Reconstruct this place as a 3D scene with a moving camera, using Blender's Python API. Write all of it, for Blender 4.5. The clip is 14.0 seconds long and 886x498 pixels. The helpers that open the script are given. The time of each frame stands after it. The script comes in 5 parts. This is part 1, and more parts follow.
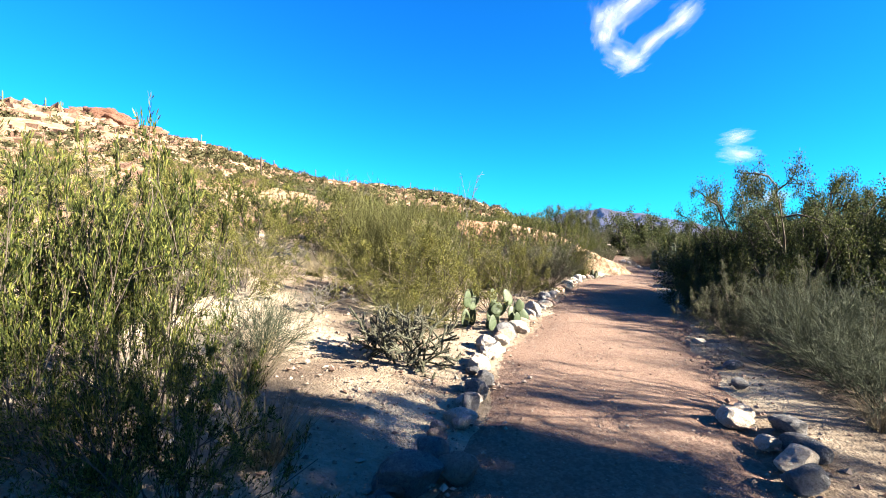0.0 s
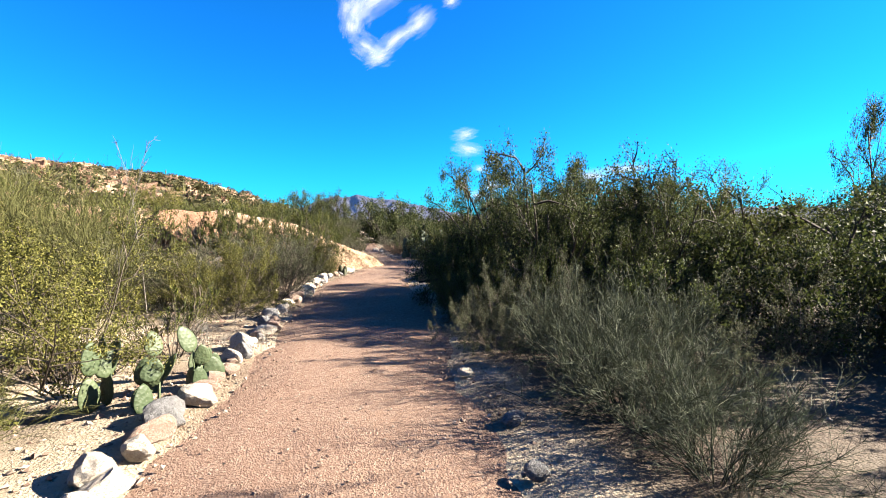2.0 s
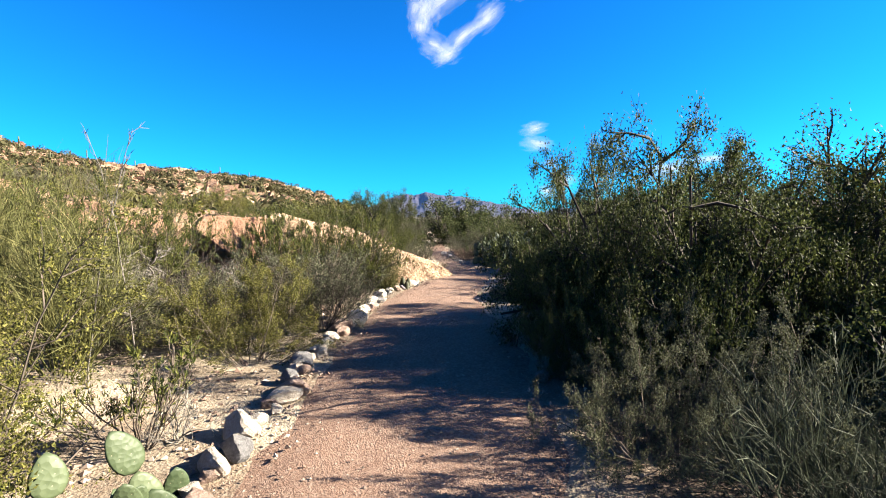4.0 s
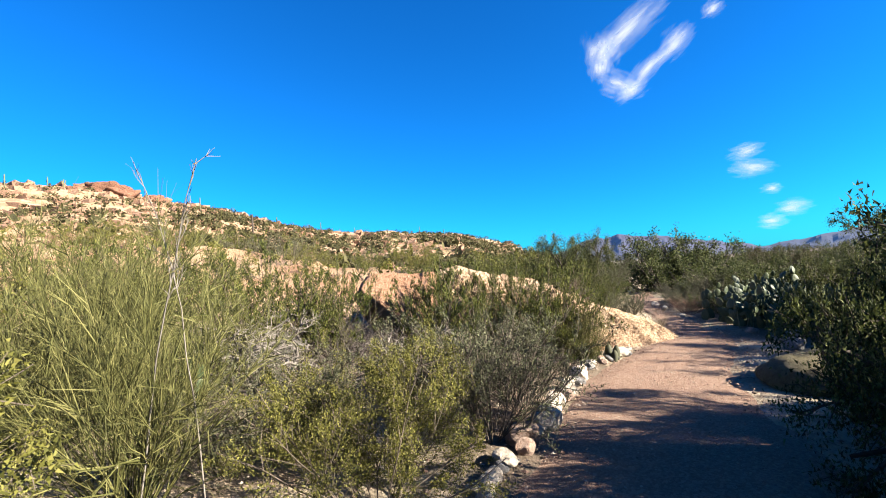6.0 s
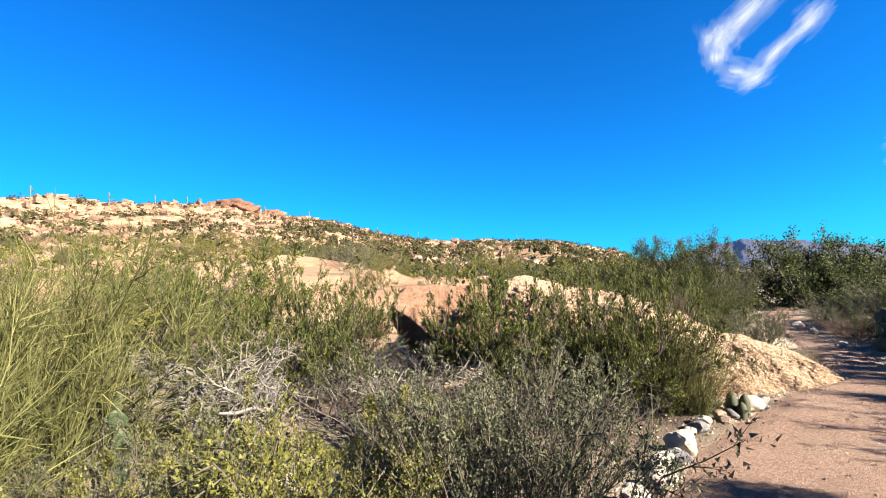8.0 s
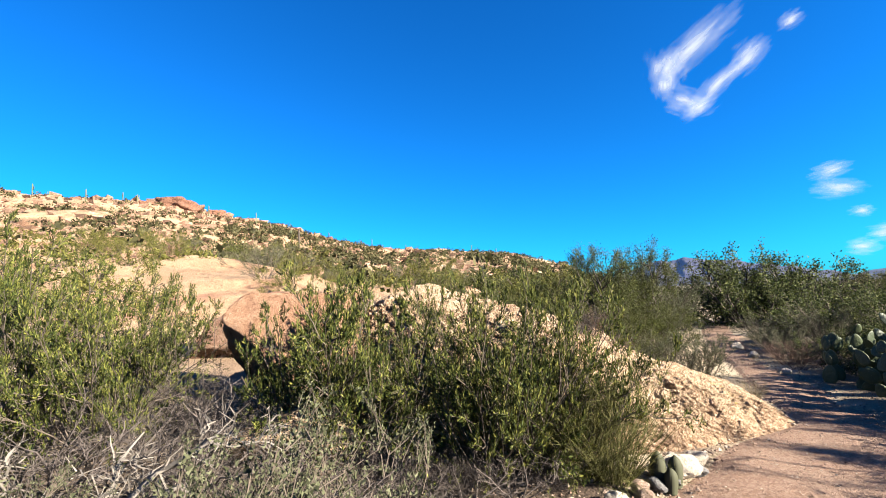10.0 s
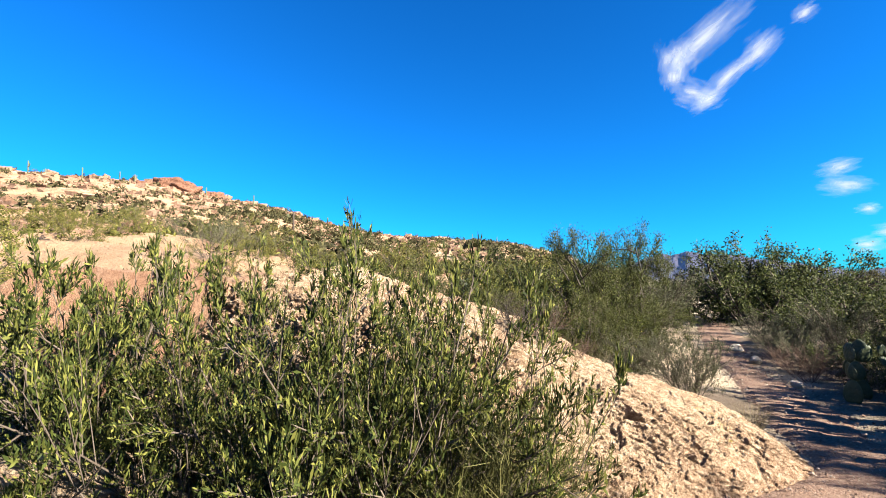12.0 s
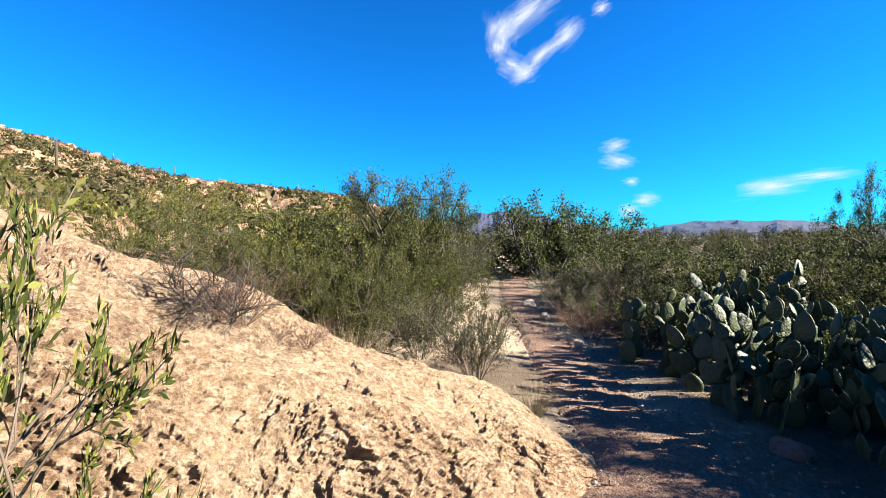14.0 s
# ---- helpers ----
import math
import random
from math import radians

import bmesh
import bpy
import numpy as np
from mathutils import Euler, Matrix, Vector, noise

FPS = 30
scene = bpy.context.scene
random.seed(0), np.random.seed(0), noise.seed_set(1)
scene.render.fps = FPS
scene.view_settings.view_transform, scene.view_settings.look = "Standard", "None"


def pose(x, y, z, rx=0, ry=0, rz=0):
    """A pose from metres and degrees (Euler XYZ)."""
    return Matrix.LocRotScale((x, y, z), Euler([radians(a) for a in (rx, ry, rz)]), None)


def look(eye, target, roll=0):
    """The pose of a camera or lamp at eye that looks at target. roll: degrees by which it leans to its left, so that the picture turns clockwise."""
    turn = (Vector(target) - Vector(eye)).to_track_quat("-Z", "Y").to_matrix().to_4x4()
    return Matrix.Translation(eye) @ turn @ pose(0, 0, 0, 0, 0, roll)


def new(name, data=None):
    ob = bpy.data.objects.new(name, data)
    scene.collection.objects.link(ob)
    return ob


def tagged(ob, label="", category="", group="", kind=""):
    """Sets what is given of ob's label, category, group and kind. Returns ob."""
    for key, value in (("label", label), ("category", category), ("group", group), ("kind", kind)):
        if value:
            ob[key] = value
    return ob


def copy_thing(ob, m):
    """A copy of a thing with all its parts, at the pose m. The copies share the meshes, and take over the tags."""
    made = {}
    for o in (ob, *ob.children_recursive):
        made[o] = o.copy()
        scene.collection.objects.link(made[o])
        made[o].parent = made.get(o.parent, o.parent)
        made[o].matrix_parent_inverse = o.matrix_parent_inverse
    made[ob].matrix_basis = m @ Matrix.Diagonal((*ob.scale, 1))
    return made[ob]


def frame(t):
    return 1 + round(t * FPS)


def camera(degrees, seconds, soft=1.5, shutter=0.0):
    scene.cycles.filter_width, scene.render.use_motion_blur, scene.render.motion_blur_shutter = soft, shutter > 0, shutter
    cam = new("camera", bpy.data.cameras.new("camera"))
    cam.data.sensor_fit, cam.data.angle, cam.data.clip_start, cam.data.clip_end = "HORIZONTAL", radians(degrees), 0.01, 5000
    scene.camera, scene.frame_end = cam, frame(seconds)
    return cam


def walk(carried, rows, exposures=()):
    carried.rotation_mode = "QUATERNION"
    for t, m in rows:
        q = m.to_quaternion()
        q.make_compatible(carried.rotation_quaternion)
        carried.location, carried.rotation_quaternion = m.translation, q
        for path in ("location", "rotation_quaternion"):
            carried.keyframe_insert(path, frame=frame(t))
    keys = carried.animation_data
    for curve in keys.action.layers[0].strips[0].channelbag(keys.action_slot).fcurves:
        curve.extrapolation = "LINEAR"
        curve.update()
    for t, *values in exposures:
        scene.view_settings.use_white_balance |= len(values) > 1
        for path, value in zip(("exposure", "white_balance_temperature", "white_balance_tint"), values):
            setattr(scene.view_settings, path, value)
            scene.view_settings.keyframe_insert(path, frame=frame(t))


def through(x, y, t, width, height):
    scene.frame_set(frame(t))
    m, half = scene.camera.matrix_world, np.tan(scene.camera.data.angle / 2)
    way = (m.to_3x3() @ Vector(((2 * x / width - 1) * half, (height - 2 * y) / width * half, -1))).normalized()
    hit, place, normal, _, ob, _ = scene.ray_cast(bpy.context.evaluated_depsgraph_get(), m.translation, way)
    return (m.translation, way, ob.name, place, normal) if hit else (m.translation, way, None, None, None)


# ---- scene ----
cam = camera(87.6, 14.0, soft=1.0)
PATH = [
    (0, (0.07, 0.11, 1.445), (0.062, 2.108, 1.36), 1.6),
    (0.5, (0.353, 0.716, 1.445), (0.579, 2.703, 1.387), 0.3),
    (1, (0.61, 1.286, 1.515), (1.168, 3.205, 1.441), 0.7),
    (1.5, (0.944, 1.849, 1.523), (1.779, 3.665, 1.442), 0.4),
    (2, (1.132, 2.432, 1.556), (2.101, 4.178, 1.431), 0.3),
    (4.5, (2.068, 5.054, 1.74), (2.602, 6.977, 1.62), -1.0),
    (5, (2.17, 5.674, 1.714), (2.502, 7.645, 1.645), -2.0),
    (5.5, (2.334, 6.236, 1.746), (2.465, 8.232, 1.759), -3.2),
    (6, (2.433, 6.816, 1.747), (2.352, 8.812, 1.843), -3.6),
    (6.5, (2.617, 7.32, 1.706), (2.405, 9.305, 1.825), -3.7),
    (7, (2.752, 7.823, 1.729), (2.334, 9.774, 1.874), -3.9),
    (7.5, (2.917, 8.323, 1.761), (2.418, 10.254, 1.911), -3.4),
    (10, (3.8, 10.847, 1.705), (3.488, 12.814, 1.894), -1.9),
    (10.5, (4.055, 11.301, 1.645), (3.869, 13.285, 1.817), -1.4),
    (11, (4.203, 11.718, 1.676), (3.923, 13.69, 1.862), -1.4),
    (11.5, (4.363, 12.234, 1.672), (3.997, 14.191, 1.856), -0.2),
    (12, (4.596, 12.702, 1.632), (4.272, 14.67, 1.771), -0.5),
    (12.5, (4.793, 13.155, 1.609), (4.638, 15.147, 1.686), -1.0),
    (13, (4.978, 13.63, 1.608), (5.065, 15.628, 1.612), 0.0),
    (13.5, (5.231, 14.035, 1.608), (5.493, 16.017, 1.576), 0.6),
    (14, (5.404, 14.425, 1.595), (5.803, 16.384, 1.534), 0.5),
]
EXPOSURES = [(0, 3.3), (2, 3.15), (4.5, 3.0), (6, 2.92), (10, 2.88), (14, 2.9)]
walk(cam, [(t, look(eye, target, roll)) for t, eye, target, roll in PATH], EXPOSURES)

# ---- world, sun ----
SUN_AZ, SUN_EL = 109.0, 27.0
world = bpy.data.worlds.new("sky")
scene.world = world
world.use_nodes = True
wn = world.node_tree
wn.nodes.clear()
sky = wn.nodes.new("ShaderNodeTexSky")
sky.sky_type = "NISHITA"
sky.sun_disc = False
sky.sun_elevation, sky.sun_rotation = radians(SUN_EL), radians(SUN_AZ)
sky.air_density, sky.dust_density, sky.ozone_density = 1.0, 0.2, 3.0
deep = wn.nodes.new("ShaderNodeGamma")
deep.inputs["Gamma"].default_value = 1.15
sat = wn.nodes.new("ShaderNodeMix")
sat.data_type, sat.blend_type = "RGBA", "MULTIPLY"
sat.inputs[0].default_value = 1.0
sat.inputs[7].default_value = (0.02, 0.274, 0.53, 1)
bg = wn.nodes.new("ShaderNodeBackground")
bg.inputs["Strength"].default_value = 0.0505
wout = wn.nodes.new("ShaderNodeOutputWorld")
wn.links.new(sky.outputs[0], deep.inputs["Color"])
wn.links.new(deep.outputs[0], sat.inputs[6])
wn.links.new(sat.outputs[2], bg.inputs["Color"])
wn.links.new(bg.outputs[0], wout.inputs["Surface"])

sun_data = bpy.data.lights.new("sun", "SUN")
sun_data.energy, sun_data.angle, sun_data.color = 5.0, radians(0.55), (1.0, 0.90, 0.74)
sun = new("sun", sun_data)
SUN_DIR = Vector((math.sin(radians(SUN_AZ)) * math.cos(radians(SUN_EL)), math.cos(radians(SUN_AZ)) * math.cos(radians(SUN_EL)), math.sin(radians(SUN_EL))))
sun.matrix_basis = look(SUN_DIR * 60, (0, 0, 0))


# ---- materials ----
def mat(name, build, rough=0.9):
    m = bpy.data.materials.new(name)
    m.use_nodes = True
    nt = m.node_tree
    b = nt.nodes["Principled BSDF"]
    b.inputs["Roughness"].default_value = rough
    b.inputs["Specular IOR Level"].default_value = 0.25
    build(nt, b)
    return m


def node(nt, kind, **values):
    n = nt.nodes.new(kind)
    for key, value in values.items():
        n.inputs[key.replace("_", " ")].default_value = value
    return n


def coords(nt, what="Object"):
    return nt.nodes.new("ShaderNodeTexCoord").outputs[what]


def noise_tex(nt, vec, scale, detail=4.0, rough=0.6):
    n = node(nt, "ShaderNodeTexNoise", Scale=scale, Detail=detail, Roughness=rough)
    nt.links.new(vec, n.inputs["Vector"])
    return n.outputs["Fac"]


def voronoi(nt, vec, scale, feature="F1", out="Distance"):
    n = nt.nodes.new("ShaderNodeTexVoronoi")
    n.feature = feature
    n.inputs["Scale"].default_value = scale
    nt.links.new(vec, n.inputs["Vector"])
    return n.outputs[out]


def ramp(nt, fac, stops):
    r = nt.nodes.new("ShaderNodeValToRGB")
    els = r.color_ramp.elements
    while len(els) < len(stops):
        els.new(0.5)
    for e, (p, c) in zip(els, stops):
        e.position = p
        e.color = (*c, 1) if len(c) == 3 else c
    nt.links.new(fac, r.inputs["Fac"])
    return r.outputs["Color"]


def mix(nt, fac, a, b, blend="MIX"):
    n = nt.nodes.new("ShaderNodeMix")
    n.data_type, n.blend_type = "RGBA", blend
    for slot, value in ((0, fac), (6, a), (7, b)):
        if isinstance(value, (int, float)):
            n.inputs[slot].default_value = value
        elif isinstance(value, tuple):
            n.inputs[slot].default_value = (*value, 1)
        else:
            nt.links.new(value, n.inputs[slot])
    return n.outputs[2]


def bump(nt, b, height, strength, distance):
    n = node(nt, "ShaderNodeBump", Strength=strength, Distance=distance)
    nt.links.new(height, n.inputs["Height"])
    nt.links.new(n.outputs[0], b.inputs["Normal"])


def steps(lo, hi):
    return [(lo, (0, 0, 0)), (hi, (1, 1, 1))]


def m_soil(nt, b):
    v = coords(nt)
    big = noise_tex(nt, v, 0.5, 5)
    col = ramp(nt, big, [(0.34, (0.11, 0.073, 0.048)), (0.46, (0.2, 0.155, 0.105)), (0.57, (0.35, 0.295, 0.21))])
    stones = voronoi(nt, v, 28, out="Color")
    col = mix(nt, 0.28, col, ramp(nt, stones, [(0.1, (0.0735, 0.0468, 0.0368)), (0.5, (0.151, 0.113, 0.0874)), (0.9, (0.251, 0.221, 0.184))]))
    # brown leaf litter, its colour also darkened to deepen the shade under plants
    shaded_litter = nt.nodes.new("ShaderNodeAttribute")
    shaded_litter.attribute_name = "shaded_litter"
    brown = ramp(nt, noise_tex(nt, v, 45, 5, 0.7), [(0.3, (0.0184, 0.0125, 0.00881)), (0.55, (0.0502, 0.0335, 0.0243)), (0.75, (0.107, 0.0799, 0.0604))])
    col = mix(nt, shaded_litter.outputs["Fac"], col, brown)
    far = noise_tex(nt, v, 0.07, 9, 0.72)
    rock = ramp(nt, far, [(0.36, (0.13, 0.075, 0.045)), (0.43, (0.255, 0.16, 0.095)), (0.50, (0.31, 0.21, 0.13)), (0.56, (0.24, 0.125, 0.075)), (0.62, (0.35, 0.265, 0.18))])
    attr = nt.nodes.new("ShaderNodeAttribute")
    attr.attribute_name = "rocky"
    col = mix(nt, attr.outputs["Fac"], col, rock)
    scrub = ramp(nt, noise_tex(nt, v, 0.11, 8, 0.75), steps(0.5, 0.6))
    wood = nt.nodes.new("ShaderNodeAttribute")
    wood.attribute_name = "scrub"
    fac = nt.nodes.new("ShaderNodeMath")
    fac.operation = "MULTIPLY"
    nt.links.new(scrub, fac.inputs[0])
    nt.links.new(wood.outputs["Fac"], fac.inputs[1])
    col = mix(nt, fac.outputs[0], col, (0.0435, 0.0435, 0.0184))
    nt.links.new(col, b.inputs["Base Color"])
    grains(nt, b, v, 26, 1.0, 0.035)
    ledges = nt.nodes.new("ShaderNodeMath")
    ledges.operation = "MULTIPLY"
    nt.links.new(noise_tex(nt, v, 0.9, 9, 0.72), ledges.inputs[0])
    nt.links.new(attr.outputs["Fac"], ledges.inputs[1])
    grit = b.inputs["Normal"].links[0].from_node
    bump(nt, b, ledges.outputs[0], 1.0, 0.55)
    nt.links.new(grit.outputs[0], b.inputs["Normal"].links[0].from_node.inputs["Normal"])


def grains(nt, b, v, scale, strength, distance):
    """Fine uneven relief of grit."""
    lumps = noise_tex(nt, v, scale, 5, 0.75)
    cells = voronoi(nt, v, scale * 1.7)
    h = nt.nodes.new("ShaderNodeMath")
    h.operation = "MULTIPLY_ADD"
    h.inputs[1].default_value = 0.45
    nt.links.new(cells, h.inputs[0])
    nt.links.new(lumps, h.inputs[2])
    bump(nt, b, h.outputs[0], strength, distance)


def m_trail(nt, b):
    v = coords(nt)
    col = ramp(nt, noise_tex(nt, v, 0.9, 6), [(0.3, (0.144, 0.0792, 0.0518)), (0.5, (0.181, 0.109, 0.0754)), (0.7, (0.201, 0.134, 0.0972))])
    grit = voronoi(nt, v, 48, out="Color")
    col = mix(nt, 0.5, col, ramp(nt, grit, [(0.15, (0.0735, 0.0384, 0.0267)), (0.5, (0.167, 0.104, 0.0735)), (0.85, (0.255, 0.194, 0.154))]))
    fine = noise_tex(nt, v, 170, 3)
    col = mix(nt, 0.3, col, ramp(nt, fine, [(0.3, (0.0799, 0.0418, 0.0284)), (0.7, (0.235, 0.167, 0.127))]))
    nt.links.new(col, b.inputs["Base Color"])
    grains(nt, b, v, 42, 1.0, 0.03)


def m_rock(light, dark, warm, scale=1.0, pits=0.35, relief=0.16, grain=0.85):
    def build(nt, b):
        v = coords(nt)
        warp = node(nt, "ShaderNodeTexNoise", Scale=2.5 * scale, Detail=4.0)
        nt.links.new(v, warp.inputs["Vector"])
        add = nt.nodes.new("ShaderNodeVectorMath")
        add.operation = "MULTIPLY_ADD"
        add.inputs[1].default_value = (0.35 / scale,) * 3
        nt.links.new(warp.outputs["Color"], add.inputs[0])
        nt.links.new(v, add.inputs[2])
        w = add.outputs[0]
        n1 = noise_tex(nt, v, 0.9 * scale, 8, 0.65)
        col = ramp(nt, n1, [(0.32, dark), (0.45, warm), (0.60, light)])
        n2 = noise_tex(nt, w, 7 * scale, 10, grain)
        pale = tuple(min(0.88, k * 1.12 + 0.05) for k in light)
        col = mix(nt, 0.6, col, ramp(nt, n2, [(0.38, dark), (0.46, warm), (0.54, light), (0.63, pale)]))
        knots = noise_tex(nt, w, 16 * scale, 8, grain)
        # shade inside the pits is multiplied into the base colour
        pit_shade = ramp(nt, knots, [(0.41, (0.24, 0.152, 0.104)), (0.48, (1, 1, 1))])
        col = mix(nt, pits, col, pit_shade, "MULTIPLY")
        seam = ramp(nt, noise_tex(nt, w, 3.5 * scale, 10, 0.85), [(0.36, (0.272, 0.176, 0.12)), (0.44, (1, 1, 1))])
        col = mix(nt, 0.4, col, seam, "MULTIPLY")
        nt.links.new(col, b.inputs["Base Color"])
        rough = nt.nodes.new("ShaderNodeMath")
        rough.operation = "MULTIPLY_ADD"
        rough.inputs[1].default_value = 0.8
        nt.links.new(knots, rough.inputs[0])
        nt.links.new(n2, rough.inputs[2])
        bump(nt, b, rough.outputs[0], 1.0, relief / scale)
    return build


def m_slickrock(nt, b):
    """Cream crust over pinkish crumbling sandstone, with pale and yellow lichen."""
    v = coords(nt)
    crumbly = nt.nodes.new("ShaderNodeAttribute")
    crumbly.attribute_name = "crumbly"
    broad = noise_tex(nt, v, 1.6, 8, 0.7)
    crust = ramp(nt, broad, [(0.34, (0.27, 0.18, 0.11)), (0.48, (0.38, 0.275, 0.175)), (0.62, (0.46, 0.36, 0.25))])
    pink = ramp(nt, broad, [(0.34, (0.21, 0.11, 0.068)), (0.5, (0.31, 0.185, 0.115)), (0.64, (0.39, 0.27, 0.18))])
    col = mix(nt, crumbly.outputs["Fac"], crust, pink)
    # low spots of the grain are coloured dark, as painted shade in the pits
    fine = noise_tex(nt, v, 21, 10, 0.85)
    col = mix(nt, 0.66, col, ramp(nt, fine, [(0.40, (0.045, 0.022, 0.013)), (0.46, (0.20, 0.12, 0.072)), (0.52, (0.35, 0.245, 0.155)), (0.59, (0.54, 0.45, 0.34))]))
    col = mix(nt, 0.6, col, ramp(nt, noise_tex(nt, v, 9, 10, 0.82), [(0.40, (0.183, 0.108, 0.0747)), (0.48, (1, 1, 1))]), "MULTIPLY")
    pale = ramp(nt, noise_tex(nt, v, 2.9, 7, 0.72), steps(0.63, 0.68))
    col = mix(nt, pale, col, (0.481, 0.44, 0.373))
    lichen = ramp(nt, noise_tex(nt, v, 1.25, 9, 0.78), steps(0.615, 0.66))
    col = mix(nt, lichen, col, (0.415, 0.332, 0.0664))
    nt.links.new(col, b.inputs["Base Color"])
    h = nt.nodes.new("ShaderNodeMath")
    h.operation = "MULTIPLY_ADD"
    h.inputs[1].default_value = 0.5
    nt.links.new(noise_tex(nt, v, 75, 6, 0.75), h.inputs[0])
    nt.links.new(fine, h.inputs[2])
    bump(nt, b, h.outputs[0], 1.0, 0.09)


def m_leaf(lo, mid, hi, through=0.28):
    def build(nt, b):
        r = nt.nodes.new("ShaderNodeNewGeometry").outputs["Random Per Island"]
        col = ramp(nt, r, [(0.0, lo), (0.5, mid), (1.0, hi)])
        nt.links.new(col, b.inputs["Base Color"])
        b.inputs["Roughness"].default_value = 0.7
        b.inputs["Specular IOR Level"].default_value = 0.12
        t = nt.nodes.new("ShaderNodeBsdfTranslucent")
        nt.links.new(col, t.inputs["Color"])
        m = nt.nodes.new("ShaderNodeMixShader")
        m.inputs[0].default_value = through
        nt.links.new(b.outputs[0], m.inputs[1])
        nt.links.new(t.outputs[0], m.inputs[2])
        nt.links.new(m.outputs[0], nt.nodes["Material Output"].inputs["Surface"])
    return build


def m_bark(lo, hi):
    def build(nt, b):
        r = nt.nodes.new("ShaderNodeNewGeometry").outputs["Random Per Island"]
        col = mix(nt, 0.5, ramp(nt, r, [(0, lo), (1, hi)]), ramp(nt, noise_tex(nt, coords(nt), 30, 4), [(0.3, lo), (0.7, hi)]))
        nt.links.new(col, b.inputs["Base Color"])
    return build


def m_pad(nt, b):
    v = coords(nt)
    rnd = nt.nodes.new("ShaderNodeObjectInfo").outputs["Random"]
    col = ramp(nt, rnd, [(0, (0.0154, 0.0269, 0.0115)), (0.6, (0.0288, 0.0422, 0.0192)), (1, (0.0614, 0.0768, 0.0384))])
    col = mix(nt, 0.4, col, ramp(nt, noise_tex(nt, v, 14, 5), [(0.3, (0.0192, 0.0307, 0.0115)), (0.7, (0.0576, 0.073, 0.0384))]))
    dots = ramp(nt, voronoi(nt, v, 30), [(0.05, (1, 1, 1)), (0.10, (0, 0, 0))])
    col = mix(nt, dots, col, (0.211, 0.184, 0.13))
    nt.links.new(col, b.inputs["Base Color"])
    b.inputs["Roughness"].default_value = 0.55
    bump(nt, b, voronoi(nt, v, 30), 0.4, 0.01)


# Haze is put into the colour: a bluish base plus faint blue emission.
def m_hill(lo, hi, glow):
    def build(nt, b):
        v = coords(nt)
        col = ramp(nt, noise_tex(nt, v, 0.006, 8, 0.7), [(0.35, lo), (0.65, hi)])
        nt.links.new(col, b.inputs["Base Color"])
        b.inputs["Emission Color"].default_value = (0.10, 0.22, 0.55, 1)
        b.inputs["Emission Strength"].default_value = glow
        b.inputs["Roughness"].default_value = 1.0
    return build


def m_cloud(nt, b):
    uv = nt.nodes.new("ShaderNodeUVMap").outputs[0]
    sep = nt.nodes.new("ShaderNodeSeparateXYZ")
    nt.links.new(uv, sep.inputs[0])
    stretch = nt.nodes.new("ShaderNodeVectorMath")
    stretch.operation = "MULTIPLY"
    stretch.inputs[1].default_value = (2.2, 5.0, 1)
    nt.links.new(uv, stretch.inputs[0])
    shift = nt.nodes.new("ShaderNodeVectorMath")
    nt.links.new(stretch.outputs[0], shift.inputs[0])
    rnd = nt.nodes.new("ShaderNodeObjectInfo").outputs["Random"]
    grow = nt.nodes.new("ShaderNodeMath")
    grow.operation = "MULTIPLY"
    grow.inputs[1].default_value = 37.0
    nt.links.new(rnd, grow.inputs[0])
    nt.links.new(grow.outputs[0], shift.inputs[1])
    n = noise_tex(nt, shift.outputs[0], 1.6, 6, 0.62)
    dist = nt.nodes.new("ShaderNodeVectorMath")
    dist.operation = "DISTANCE"
    dist.inputs[1].default_value = (0.5, 0.5, 0)
    nt.links.new(uv, dist.inputs[0])
    a = nt.nodes.new("ShaderNodeMath")
    a.operation = "MULTIPLY_ADD"
    a.inputs[1].default_value = -2.1
    a.inputs[2].default_value = 0.42
    nt.links.new(dist.outputs["Value"], a.inputs[0])
    s = nt.nodes.new("ShaderNodeMath")
    s.operation = "ADD"
    nt.links.new(a.outputs[0], s.inputs[0])
    nt.links.new(n, s.inputs[1])
    alpha = ramp(nt, s.outputs[0], [(0.28, (0, 0, 0)), (0.58, (0.22, 0.22, 0.22)), (1.0, (0.9, 0.9, 0.9))])
    b.inputs["Base Color"].default_value = (0.35, 0.35, 0.35, 1)
    # faint emission of its own stands in for sunlight scattered in the cloud
    b.inputs["Emission Color"].default_value = (0.93, 0.97, 1.0, 1)
    b.inputs["Emission Strength"].default_value = 0.125
    nt.links.new(alpha, b.inputs["Alpha"])


SOIL = mat("gravelly soil", m_soil)
TRAIL = mat("pink gravel", m_trail)
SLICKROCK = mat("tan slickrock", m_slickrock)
CLIFF = mat("dark red cliff rock", m_rock((0.164, 0.0887, 0.057), (0.0711, 0.0285, 0.0178), (0.128, 0.057, 0.0356), 0.3))
PINKROCK = mat("pinkish sandstone", m_rock((0.332, 0.203, 0.133), (0.158, 0.0747, 0.0456), (0.274, 0.149, 0.0913)))
REDROCK = mat("red rock", m_rock((0.193, 0.128, 0.0887), (0.0926, 0.0427, 0.0248), (0.153, 0.0833, 0.0534)))
STONE_PALE = mat("pale stone", m_rock((0.46, 0.415, 0.355), (0.25, 0.19, 0.15), (0.38, 0.33, 0.27), 5))
STONE_GREY = mat("grey stone", m_rock((0.183, 0.179, 0.179), (0.0698, 0.0654, 0.0698), (0.122, 0.118, 0.118), 5))
STONE_PINK = mat("pink stone", m_rock((0.27, 0.206, 0.17), (0.156, 0.0872, 0.0654), (0.227, 0.153, 0.118), 5))
